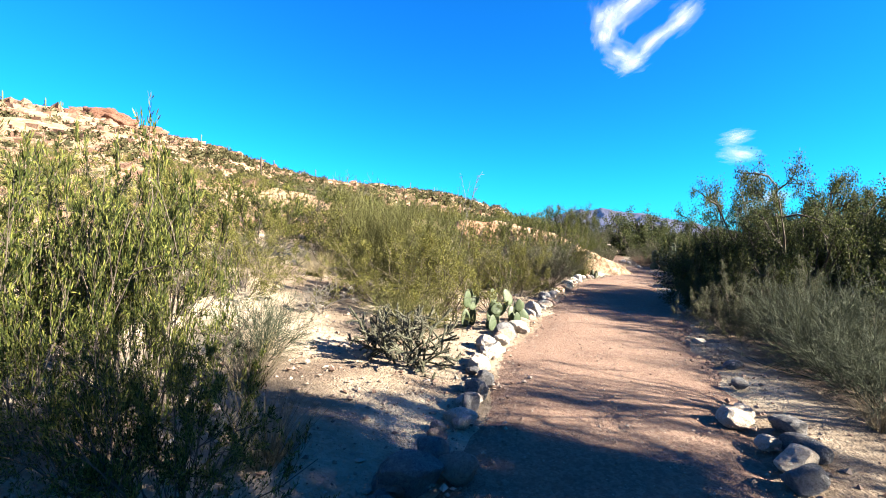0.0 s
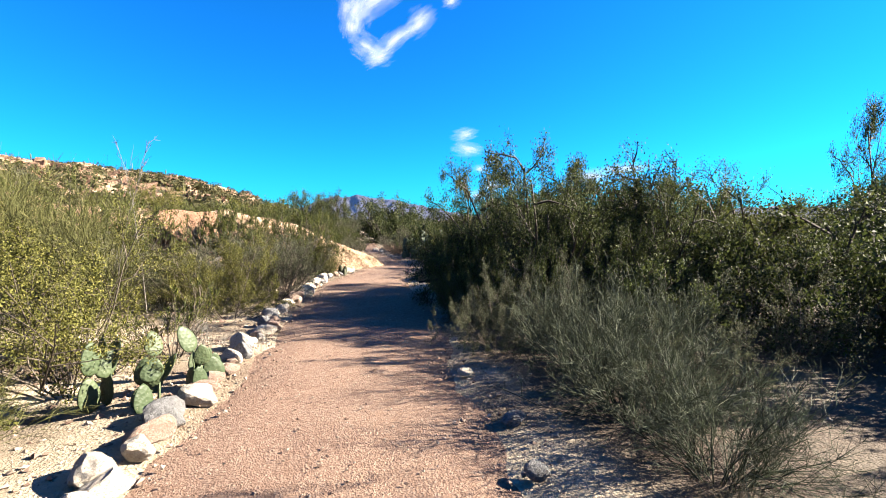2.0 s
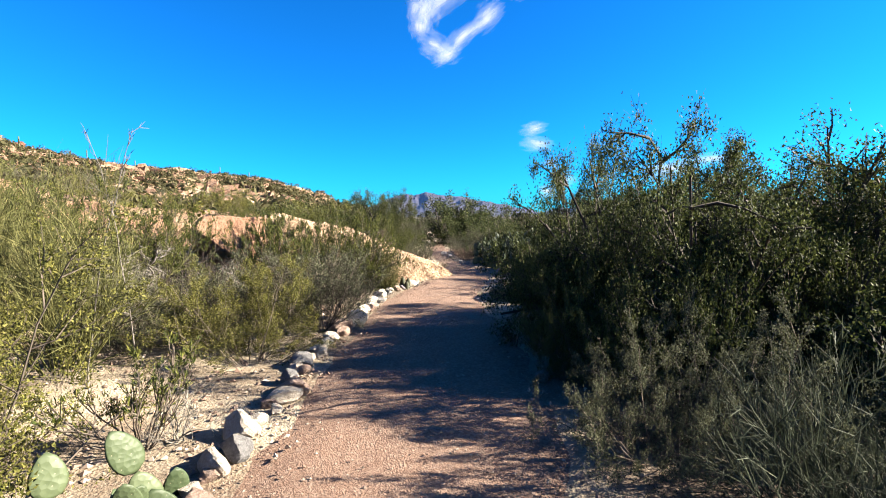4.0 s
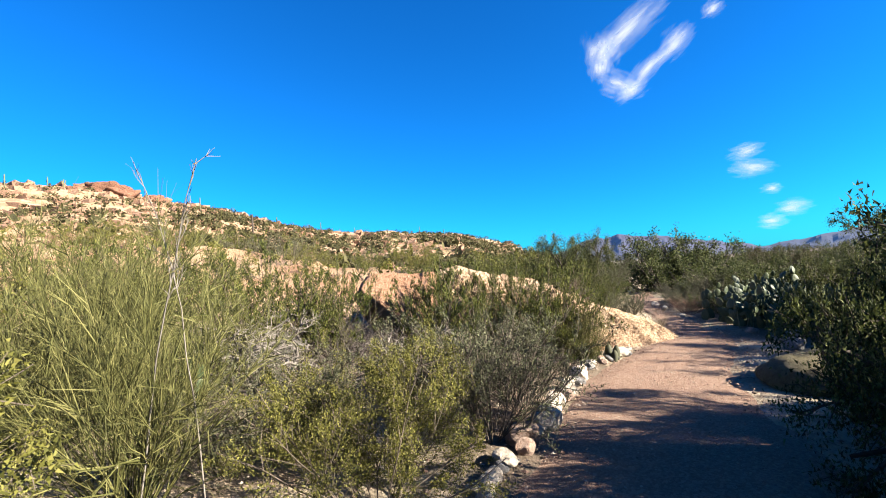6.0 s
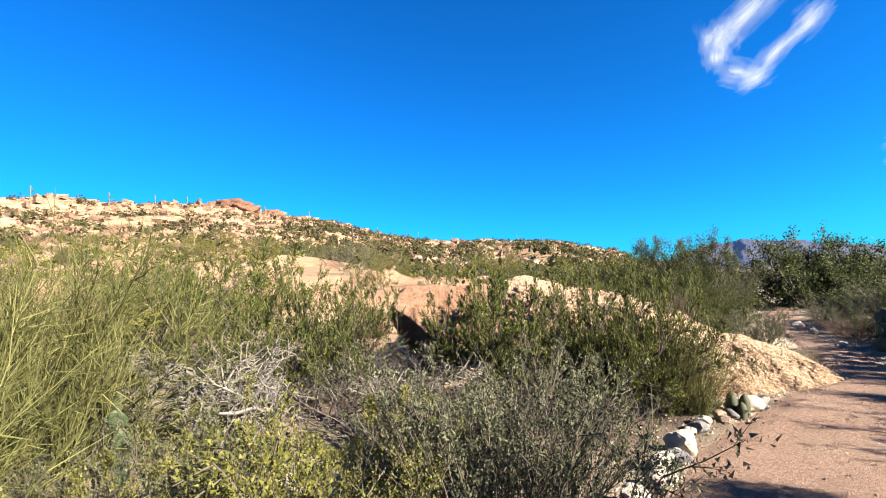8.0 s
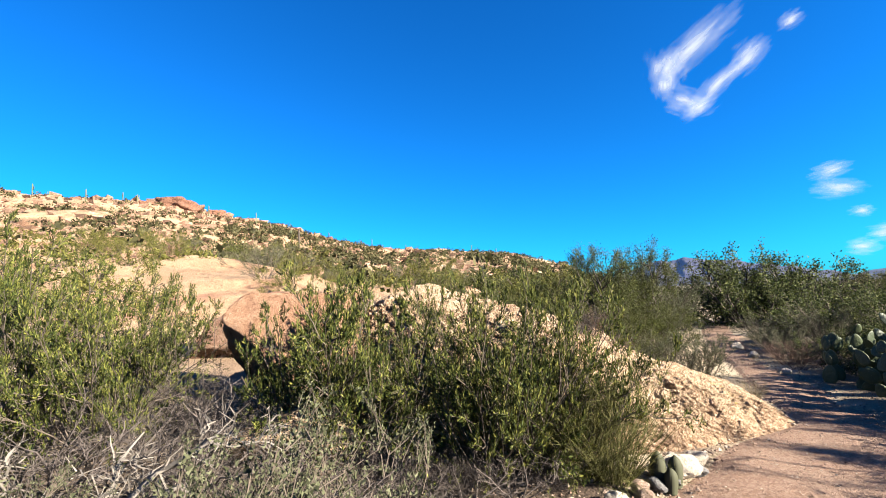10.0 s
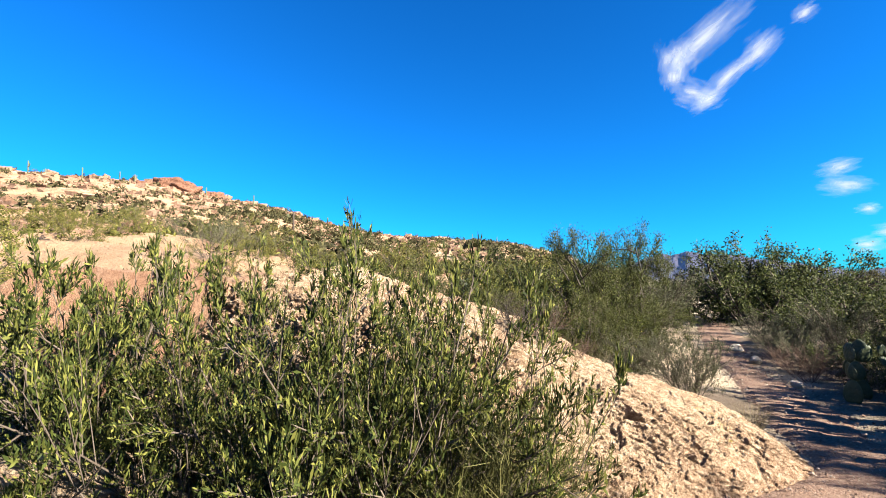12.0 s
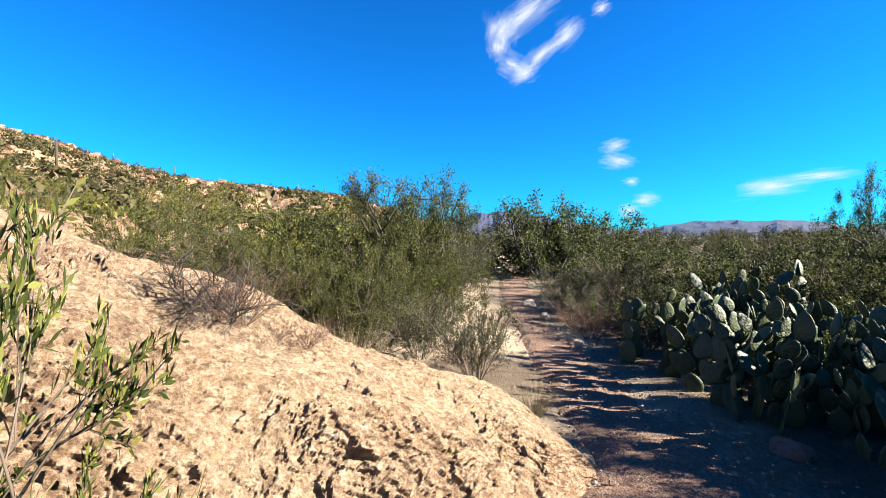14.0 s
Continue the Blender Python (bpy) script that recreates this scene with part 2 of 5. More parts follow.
PEBBLE = mat("mixed pebbles", m_leaf((0.0989, 0.0611, 0.0467), (0.177, 0.128, 0.0989), (0.255, 0.216, 0.177), 0.0))
MOSSY = mat("mossy earth", m_rock((0.17, 0.145, 0.075), (0.07, 0.058, 0.032), (0.12, 0.1, 0.05)))
BARK = mat("grey brown bark", m_bark((0.0377, 0.0292, 0.0223), (0.0894, 0.0721, 0.0582)))
TWIG = mat("purplish grey dead twigs", m_bark((0.018, 0.014, 0.013), (0.08, 0.066, 0.06)))
BARK_GREY = mat("weathered grey wood", m_bark((0.045, 0.038, 0.033), (0.15, 0.135, 0.12)))
BARK_DARK = mat("dark bark", m_bark((0.0171, 0.0137, 0.0111), (0.0445, 0.0359, 0.0292)))
BARK_PALE = mat("bleached twigs", m_bark((0.082, 0.0721, 0.0617), (0.171, 0.157, 0.137)))
GREEN_STEM = mat("yellow green broom stems", m_leaf((0.0186, 0.0198, 0.00619), (0.0588, 0.0607, 0.0186), (0.118, 0.112, 0.0433), 0.15))
GREY_STEM = mat("grey green stems", m_leaf((0.010, 0.013, 0.008), (0.037, 0.046, 0.027), (0.07, 0.08, 0.052), 0.2))
STRAW = mat("straw", m_leaf((0.0735, 0.0562, 0.0303), (0.204, 0.165, 0.0989), (0.259, 0.22, 0.149), 0.25))
LEAF_HOP = mat("hop bush leaves", m_leaf((0.008, 0.013, 0.003), (0.034, 0.046, 0.009), (0.135, 0.135, 0.032), 0.24))
LEAF_GOLD = mat("yellow green leaves", m_leaf((0.0243, 0.0262, 0.00561), (0.0817, 0.0817, 0.017), (0.129, 0.12, 0.0341)))
LEAF_GREY = mat("grey leaves", m_leaf((0.0187, 0.0216, 0.0113), (0.0614, 0.0662, 0.0358), (0.0989, 0.102, 0.0614)))
LEAF_DARK = mat("mesquite leaves", m_leaf((0.008, 0.012, 0.0033), (0.031, 0.041, 0.011), (0.085, 0.096, 0.03), 0.26))
LEAF_PALO = mat("palo verde leaves", m_leaf((0.0124, 0.0174, 0.00372), (0.0408, 0.0483, 0.0112), (0.0774, 0.0805, 0.0248), 0.28))
LEAF_SCRUB = mat("dull olive scrub leaves", m_leaf((0.014, 0.014, 0.00561), (0.0469, 0.0447, 0.0192), (0.0805, 0.0724, 0.0341)))
LEAF_RUST = mat("rusty twigs", m_leaf((0.0262, 0.014, 0.0113), (0.0817, 0.0476, 0.0375), (0.113, 0.0749, 0.058), 0.1))
SPINE = mat("pale spines", m_leaf((0.0525, 0.0488, 0.0357), (0.136, 0.126, 0.0955), (0.198, 0.187, 0.15), 0.2))
CHOLLA = mat("cholla skin", m_leaf((0.0113, 0.0122, 0.00749), (0.0341, 0.0358, 0.0222), (0.0545, 0.0565, 0.0375), 0.0))
PAD = mat("prickly pear skin", m_pad)
POLE = mat("weathered pole wood", m_bark((0.0206, 0.0154, 0.012), (0.048, 0.0377, 0.0309)))
SAGUARO = mat("saguaro skin", m_leaf((0.0224, 0.028, 0.015), (0.0545, 0.065, 0.0341), (0.0749, 0.0817, 0.0476), 0.0))
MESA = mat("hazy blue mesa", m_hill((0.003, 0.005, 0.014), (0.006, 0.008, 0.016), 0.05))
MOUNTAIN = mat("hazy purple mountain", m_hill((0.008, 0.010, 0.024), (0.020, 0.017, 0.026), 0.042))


# ---- numbers and meshes ----
def lattice(ix, iy, seed):
    h = (ix.astype(np.int64) * 374761393 + iy.astype(np.int64) * 668265263 + seed * 1442695041) & 0x7FFFFFFF
    h = ((h ^ (h >> 13)) * 1274126177) & 0x7FFFFFFF
    return ((h ^ (h >> 16)) & 0xFFFF) / 65535.0


def vnoise(x, y, seed=0):
    """Smooth value noise in -1..1 on arrays."""
    x, y = np.asarray(x, float), np.asarray(y, float)
    ix, iy = np.floor(x), np.floor(y)
    fx, fy = x - ix, y - iy
    fx, fy = fx * fx * (3 - 2 * fx), fy * fy * (3 - 2 * fy)
    a, b = lattice(ix, iy, seed), lattice(ix + 1, iy, seed)
    c, d = lattice(ix, iy + 1, seed), lattice(ix + 1, iy + 1, seed)
    return ((a + (b - a) * fx) * (1 - fy) + (c + (d - c) * fx) * fy) * 2 - 1


def fbm(x, y, seed=0, octaves=4):
    x, y = np.asarray(x, float), np.asarray(y, float)
    return sum(vnoise(x * 2**k, y * 2**k, seed + k) * 0.5**k for k in range(octaves))


def shards(x, y, seed):
    """A level in -1..1 for each cell of a jittered grid: broken blocks with sharp steps between."""
    ix, iy = np.floor(x), np.floor(y)
    best, level = np.full(np.shape(x), 9.0), np.zeros(np.shape(x))
    for i in (-1, 0, 1):
        for j in (-1, 0, 1):
            cx, cy = ix + i, iy + j
            d = (cx + lattice(cx, cy, seed) - x) ** 2 + (cy + lattice(cx, cy, seed + 1) - y) ** 2
            level = np.where(d < best, lattice(cx, cy, seed + 2) * 2 - 1, level)
            best = np.minimum(best, d)
    return level


def smooth(lo, hi, x):
    t = np.clip((x - lo) / (hi - lo), 0, 1)
    return t * t * (3 - 2 * t)


EDGE_Y = [-30, 2, 3.7, 5.9, 7.1, 9.0, 10.5, 12.5, 14.2, 15.3, 16.6, 17.3, 18.5, 21.2, 26.5, 40, 80]
EDGE_L = [-9, -0.35, 0.27, 0.72, 1.27, 2.0, 2.5, 3.45, 4.15, 4.95, 6.1, 6.95, 7.3, 7.95, 9.3, 14, 34]
RIGHT_Y = [-30, 0, 3.0, 4.4, 6.6, 7.6, 10.9, 13.0, 14.1, 15.7, 17.0, 18.5, 19.8, 22.4, 25.3, 40, 80]
RIGHT_X = [-5, 1.2, 2.45, 3.1, 3.8, 4.2, 5.7, 6.1, 6.6, 7.6, 8.25, 8.3, 8.5, 9.0, 10.1, 15.2, 35.5]


def left_edge(y):
    return np.interp(y, EDGE_Y, EDGE_L)


def right_edge(y):
    return np.interp(y, RIGHT_Y, RIGHT_X)


CREST_AZ = [-180, -160, -130, -90, -58, -50, -38, -33, -28, -22, -15, -7, 0, 6, 10, 14, 20, 180]
CREST_EL = [0, 1, 5, 9, 9.9, 10.1, 10.3, 9.3, 8.2, 6.8, 5.7, 5.1, 4.3, 3.0, 2.2, 0.9, 0, 0]
CREST_R = [180, 180, 180, 185, 190, 195, 200, 202, 207, 225, 260, 300, 330, 360, 390, 420, 440, 400]


def height(x, y):
    """Height of the ground."""
    x, y = np.asarray(x, float), np.asarray(y, float)
    dx, dy = x - 2.0, y - 8.0
    r, az = np.hypot(dx, dy), np.degrees(np.arctan2(dx, dy))
    el, far = np.interp(az, CREST_AZ, CREST_EL), np.interp(az, CREST_AZ, CREST_R)
    top = np.where(el > 0.01, 1.2 + far * np.tan(np.radians(el)), 0)
    s = r / far
    prof = np.where(s < 1, np.clip(s, 0, 1) ** 1.22, np.clip(1 - (s - 1) * 0.5, 0, 1))
    d = left_edge(y) - x
    side = smooth(0.2, 7, d)
    h = top * prof * side
    h = h + np.clip(r - 25, 0, 60) / 60 * fbm(x / 23, y / 23, 3, 5) * 2.0 * (el > 0.5) * side * np.where(s < 1.1, 1, 0.3)
    hump = 0.8 * np.exp(-(((x + 4) / 6.0) ** 2 + ((y - 25.5) / 4.0) ** 2)) + 1.2 * np.exp(-(((x + 10) / 8.0) ** 2 + ((y - 32) / 6.0) ** 2)) + 0.6 * np.exp(-(((x - 0.5) / 4.0) ** 2 + ((y - 36) / 4.0) ** 2))
    h = h + hump * side
    step = h / 0.7 + 0.8 * fbm(x / 5, y / 5, 121, 3)
    ledge = (np.floor(step) + smooth(0.55, 0.95, step - np.floor(step))) * 0.7 - 0.7 * 0.8 * fbm(x / 5, y / 5, 121, 3)
    h = h + (ledge - h) * 0.75 * smooth(12, 20, r) * side * smooth(0.5, 4, el) * (r < 160)
    off = np.minimum(np.abs(d), np.abs(x - right_edge(y)))
    away = np.where((d < 0) & (x < right_edge(y)), 0, smooth(0, 1.5, off))
    return h + away * 0.10 * fbm(x / 1.7, y / 1.7, 11, 4) * np.exp(-r / 120) + 0.03 * smooth(0, 0.8, d)


def ground_z(x, y):
    return float(height(np.array([x]), np.array([y]))[0])


def mesh_of(name, verts, faces, material, smooth_shade=False):
    me = bpy.data.meshes.new(name)
    verts, faces = np.asarray(verts, np.float32), np.asarray(faces, np.int32)
    n = faces.shape[1]
    me.vertices.add(len(verts))
    me.vertices.foreach_set("co", verts.ravel())
    me.loops.add(faces.size)
    me.loops.foreach_set("vertex_index", faces.ravel())
    me.polygons.add(len(faces))
    me.polygons.foreach_set("loop_start", np.arange(0, faces.size, n, dtype=np.int32))
    me.polygons.foreach_set("use_smooth", np.full(len(faces), smooth_shade))
    me.update(calc_edges=True)
    me.materials.append(material)
    return me


def grid_faces(nu, nv):
    i = np.arange(nu * nv).reshape(nu, nv)
    return np.stack([i[:-1, :-1], i[1:, :-1], i[1:, 1:], i[:-1, 1:]], -1).reshape(-1, 4)


def bmesh_mesh(name, bm, material, smooth_shade=True):
    me = bpy.data.meshes.new(name)
    bm.to_mesh(me)
    bm.free()
    for p in me.polygons:
        p.use_smooth = smooth_shade
    me.materials.append(material)
    return me


def part(name, me, parent, label=""):
    ob = new(name, me)
    ob.parent = parent
    return tagged(ob, label) if label else ob


# ---- ground ----
def build_ground():
    k = np.linspace(-1, 1, 321)
    gx, gy = 3 + 6 * np.sinh(7.3 * k), 13 + 6 * np.sinh(7.3 * k)
    x, y = np.meshgrid(gx, gy, indexing="ij")
    z = height(x, y)
    inside = np.minimum(x - left_edge(y), right_edge(y) - x)
    z = z - 0.05 * smooth(-0.05, 0.35, inside)
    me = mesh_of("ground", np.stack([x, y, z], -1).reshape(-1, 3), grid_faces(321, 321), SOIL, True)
    r = np.hypot(x - 2, y - 8)
    az = np.degrees(np.arctan2(x - 2, y - 8))
    el = np.interp(az, CREST_AZ, CREST_EL)
    # first mask: leaf litter plus painted shade right of the trail and below hop bushes
    for name, value in (("shaded_litter", np.clip(smooth(0.1, 0.9, x - right_edge(y)) + 0.75 * smooth(0.15, 0.7, fbm(x / 1.4, y / 1.4, 17, 3)) * (r < 40) + 0.9 * np.exp(-(((x - 2.6) / 1.5) ** 2 + ((y - 15.0) / 0.9) ** 2)), 0, 1) * (0.75 + 0.25 * smooth(-0.3, 0.4, fbm(x * 1.2, y * 1.2, 19, 3)))), ("rocky", smooth(8, 15, r) * smooth(0.5, 4, el)), ("scrub", np.clip(smooth(20, 60, r) * (1 - 0.5 * smooth(6, 9, el)) + 1.0 * (el < 1.5) * smooth(20, 40, r), 0, 1))):
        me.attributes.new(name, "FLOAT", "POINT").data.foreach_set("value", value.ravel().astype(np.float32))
    tagged(new("ground", me), "pale gravelly desert soil rising to a rocky hillside", "ground", kind="structure")

    ys = np.arange(-8, 34, 0.09)
    u = np.linspace(-0.02, 1.02, 34)
    yy, uu = np.meshgrid(ys, u, indexing="ij")
    lo = left_edge(yy) - 0.06 + 0.10 * fbm(yy * 1.3, yy * 0, 21, 3)
    hi = right_edge(yy) + 0.05 + 0.16 * fbm(yy * 1.1, yy * 0 + 9, 27, 3)
    xx = lo + (hi - lo) * uu
    zz = 0.008 + 0.014 * fbm(xx * 1.4, yy * 1.4, 31, 4) + 0.006 * fbm(xx * 9, yy * 9, 35, 2)
    zz = zz - 0.06 * (1 - smooth(-0.02, 0.25, np.minimum(uu, 1 - uu)))
    tagged(new("trail", mesh_of("trail", np.stack([xx, yy, zz], -1).reshape(-1, 3), grid_faces(*yy.shape), TRAIL, True)),
           "wide footpath of pinkish crushed gravel", "path", kind="structure")


build_ground()


# ---- plants ----
def unit(v):
    return v / np.maximum(np.linalg.norm(v, axis=-1, keepdims=True), 1e-9)


class Twigs:
    """Branches in levels: polylines with radii, then tubes and leaves from them."""

    def __init__(self, seed):
        self.rng = np.random.default_rng(seed)
        self.tubes = []

    def grow(self, origin, way, length, radius, segs=4, wobble=0.18, lift=0.1, taper=0.35):
        rng, n = self.rng, len(origin)
        pts, d = [origin], unit(way)
        for k in range(segs):
            d = unit(d + rng.normal(0, wobble, (n, 3)) + np.array([0, 0, lift]))
            pts.append(pts[-1] + d * (length / segs)[:, None])
        line = np.stack(pts, 1)
        rad = radius[:, None] * np.linspace(1, taper, segs + 1)[None]
        self.tubes.append((line, rad))
        return line, rad, length

    def fork(self, made, count, lo, hi, angle, ratio, thin=0.5, spread=0.3):
        line, rad, length = made
        rng, n, s = self.rng, len(line), line.shape[1] - 1
        f = rng.uniform(lo, hi, (n, count))
        i = np.minimum((f * s).astype(int), s - 1)
        g = (f * s - i)[..., None]
        rows = np.arange(n)[:, None]
        p = line[rows, i] * (1 - g) + line[rows, i + 1] * g
        d = unit(line[rows, i + 1] - line[rows, i])
        side = unit(np.cross(d, rng.normal(0, 1, d.shape)))
        a = np.radians(angle) * rng.uniform(0.5, 1.3, (n, count, 1))
        way = d * np.cos(a) + side * np.sin(a)
        size = length[:, None] * ratio * (1.15 - 0.6 * f) * rng.uniform(1 - spread, 1 + spread, (n, count))
        r = np.repeat(rad[:, :1] * thin, count, 1)
        return p.reshape(-1, 3), way.reshape(-1, 3), size.ravel(), r.ravel()

    def stem_mesh(self, name, material, sides=3, first=0, last=99):
        verts, faces, base = [], [], 0
        for k, (line, rad) in list(enumerate(self.tubes))[first:last]:
            n, m, _ = line.shape
            if k > 1 and sides == 3:
                d = unit(line[:, -1] - line[:, 0])
                a = unit(np.cross(d, self.rng.normal(0, 1, d.shape)))[:, None] * rad[..., None] * 1.15
                ring = np.stack([line - a, line + a], 2)
                idx = base + np.arange(n * m * 2).reshape(n, m, 2)
                faces.append(np.stack([idx[:, :-1, 0], idx[:, :-1, 1], idx[:, 1:, 1], idx[:, 1:, 0]], -1).reshape(-1, 4))
                verts.append(ring.reshape(-1, 3))
                base += n * m * 2
                continue
            d = unit(np.gradient(line, axis=1))
            ref = np.where(np.abs(d[..., 2:]) > 0.9, np.array([1.0, 0, 0]), np.array([0, 0, 1.0]))
            a = unit(np.cross(d, ref))
            b = np.cross(d, a)
            ang = np.arange(sides) * 2 * np.pi / sides
            ring = line[:, :, None] + rad[:, :, None, None] * (a[:, :, None] * np.cos(ang)[:, None] + b[:, :, None] * np.sin(ang)[:, None])
            idx = base + np.arange(n * m * sides).reshape(n, m, sides)
            nxt = np.roll(idx, -1, axis=2)
            faces.append(np.stack([idx[:, :-1], nxt[:, :-1], nxt[:, 1:], idx[:, 1:]], -1).reshape(-1, 4))
            verts.append(ring.reshape(-1, 3))
            base += n * m * sides
        return mesh_of(name, np.concatenate(verts), np.concatenate(faces), material, True)

    def leaves(self, made, count, long, wide, along=0.7, up=0.3, lo=0.1, fine=False, loose=0.0):
        line, _, _ = made
        rng, n, s = self.rng, len(line), line.shape[1] - 1
        f = rng.uniform(lo, 1, (n, count))
        i = np.minimum((f * s).astype(int), s - 1)
        g = (f * s - i)[..., None]
        rows = np.arange(n)[:, None]
        p = (line[rows, i] * (1 - g) + line[rows, i + 1] * g).reshape(-1, 3)
        d = unit(line[rows, i + 1] - line[rows, i]).reshape(-1, 3)
        p = p + rng.normal(0, 1, p.shape) * loose
        way = unit(d * along + rng.normal(0, 0.55, d.shape) + np.array([0, 0, up]))
        side = unit(np.cross(way, rng.normal(0, 1, d.shape)))
        l = (long * rng.uniform(0.6, 1.25, len(p)))[:, None]
        w = (wide * rng.uniform(0.7, 1.2, len(p)))[:, None]
        if fine:
            return np.stack([p + side * w / 2, p + way * l, p - side * w / 2], 1).reshape(-1, 3)
        quad = np.stack([p, p + way * l * 0.55 + side * w / 2, p + way * l, p + way * l * 0.55 - side * w / 2], 1)
        return quad.reshape(-1, 3)


def quads_mesh(name, quads, material, n=4):
    v = np.concatenate(quads)
    return mesh_of(name, v, np.arange(len(v)).reshape(-1, n), material)


def stems(tw, n, h, lean, base=0.12, radius=0.012, **kw):
    rng = tw.rng
    a = rng.uniform(0, 2 * np.pi, n)
    t = np.radians(lean) * np.sqrt(rng.uniform(0.0, 1, n))
    way = np.stack([np.cos(a) * np.sin(t), np.sin(a) * np.sin(t), np.cos(t)], 1)
    o = np.stack([np.cos(a) * base * rng.uniform(0.2, 1, n), np.sin(a) * base * rng.uniform(0.2, 1, n), np.full(n, -0.05)], 1)
    return tw.grow(o, way, h * rng.uniform(0.75, 1.1, n) / np.maximum(np.cos(t), 0.75), np.full(n, radius) * rng.uniform(0.7, 1.3, n), **kw)


def plant(name, tw, stem_material, quads, leaf_material, leaf_name="foliage", n=4):
    thing = new(name)
    if quads:
        part("branchwork", tw.stem_mesh("branchwork", stem_material), thing)
        part(leaf_name, quads_mesh(leaf_name, quads, leaf_material, n), thing)
    else:
        part("branchwork", tw.stem_mesh("branchwork", stem_material, last=1), thing)
        if len(tw.tubes) > 1:
            part("twig_spray", tw.stem_mesh("twig_spray", stem_material, first=1), thing)
    return level(thing)


def level(thing):
    """Scales a plant's meshes so that it is 1 high."""
    meshes = [c.data for c in thing.children]
    top = 0.0
    for me in meshes:
        co = np.empty(len(me.vertices) * 3, np.float32)
        me.vertices.foreach_get("co", co)
        top = max(top, float(np.percentile(co[2::3], 99.8)))
    for me in meshes:
        co = np.empty(len(me.vertices) * 3, np.float32)
        me.vertices.foreach_get("co", co)
        me.vertices.foreach_set("co", co / top)
        me.update()
    return thing


def hop_bush(seed, material=None, bark=None, lite=False):
    tw = Twigs(seed)
    a = stems(tw, 9 if lite else 16, 0.85, 68, 0.12, 0.008, segs=4, wobble=0.14, lift=0.07)
    b = tw.grow(*tw.fork(a, 6 if lite else 8, 0.07, 1.0, 46, 0.42, 0.5), segs=2 if lite else 3, wobble=0.16, lift=0.12)
    c = tw.grow(*tw.fork(b, 4 if lite else 6, 0.2, 1.0, 38, 0.5, 0.55), segs=1, wobble=0.12, lift=0.14)
    if lite:
        q = [tw.leaves(c, 18, 0.046, 0.013, 0.8, 0.35, loose=0.01)]
    else:
        q = [tw.leaves(c, 26, 0.035, 0.0084, 0.8, 0.35, 0.15, loose=0.006), tw.leaves(b, 5, 0.035, 0.0084, 0.8, 0.35, 0.6, loose=0.004)]
    return plant("hop_bush", tw, bark or BARK, q, material or LEAF_HOP)


def wand_bush(seed):
    """A thin young bush: upright forked wands, leafy towards their tips."""
    tw = Twigs(seed)
    a = stems(tw, 12, 0.75, 46, 0.07, 0.009, segs=5, wobble=0.13, lift=0.08)
    b = tw.grow(*tw.fork(a, 5, 0.25, 0.95, 28, 0.42, 0.62), segs=3, wobble=0.13, lift=0.16)
    c = tw.grow(*tw.fork(b, 3, 0.25, 0.95, 26, 0.5, 0.7), segs=2, wobble=0.12, lift=0.16)
    q = [tw.leaves(c, 9, 0.05, 0.010, 0.9, 0.4, 0.2, loose=0.003), tw.leaves(b, 4, 0.05, 0.010, 0.9, 0.4, 0.5, loose=0.003)]
    return plant("wand_bush", tw, BARK, q, LEAF_HOP)


def gold_bush(seed, material=None, lite=False):
    tw = Twigs(seed)
    a = stems(tw, 10 if lite else 18, 0.85, 74, 0.13, 0.007, segs=4, wobble=0.16, lift=0.05)
    b = tw.grow(*tw.fork(a, 6 if lite else 8, 0.06, 1.0, 46, 0.45, 0.5), segs=2 if lite else 3, wobble=0.2, lift=0.08)
    c = tw.grow(*tw.fork(b, 4 if lite else 6, 0.15, 1.0, 42, 0.42, 0.5), segs=1, wobble=0.2, lift=0.06)
    if lite:
        q = [tw.leaves(c, 30, 0.029, 0.0165, 0.4, 0.2, 0.0, fine=True, loose=0.024)]
    else:
        q = [tw.leaves(c, 42, 0.0165, 0.0098, 0.4, 0.2, 0.0, fine=True, loose=0.016), tw.leaves(b, 20, 0.0165, 0.0098, 0.4, 0.2, 0.3, fine=True, loose=0.016)]
    return plant("creosote_bush", tw, BARK, q, material or LEAF_GOLD, n=3)


def grey_bush(seed, lite=False):
    tw = Twigs(seed)
    a = stems(tw, 14 if lite else 24, 0.9, 58, 0.10, 0.007, segs=3, wobble=0.14, lift=0.06)
    b = tw.grow(*tw.fork(a, 6 if lite else 8, 0.15, 1.0, 30, 0.42, 0.5), segs=2, wobble=0.16, lift=0.1)
    c = tw.grow(*tw.fork(b, 3 if lite else 4, 0.1, 1.0, 32, 0.5, 0.6), segs=1, wobble=0.16, lift=0.1)
    q = [tw.leaves(c, 16, 0.026, 0.013, 0.5, 0.2, fine=True, loose=0.018)] if lite else [tw.leaves(c, 14, 0.023, 0.012, 0.5, 0.2, fine=True, loose=0.012), tw.leaves(b, 12, 0.022, 0.011, 0.5, 0.2, 0.2, fine=True, loose=0.012)]
    return plant("brittle_bush", tw, BARK, q, LEAF_GREY, n=3)


def broom_bush(seed, material=None):
    tw = Twigs(seed)
    a = stems(tw, 55, 0.92, 62, 0.14, 0.0058, segs=4, wobble=0.18, lift=0.05)
    b = tw.grow(*tw.fork(a, 9, 0.15, 0.95, 38, 0.42, 0.55), segs=3, wobble=0.22, lift=0.06)
    tw.grow(*tw.fork(b, 9, 0.05, 1.0, 42, 0.5, 0.55), segs=1, wobble=0.2, lift=0.05)
    return plant("broom_bush", tw, material or GREEN_STEM, None, None)


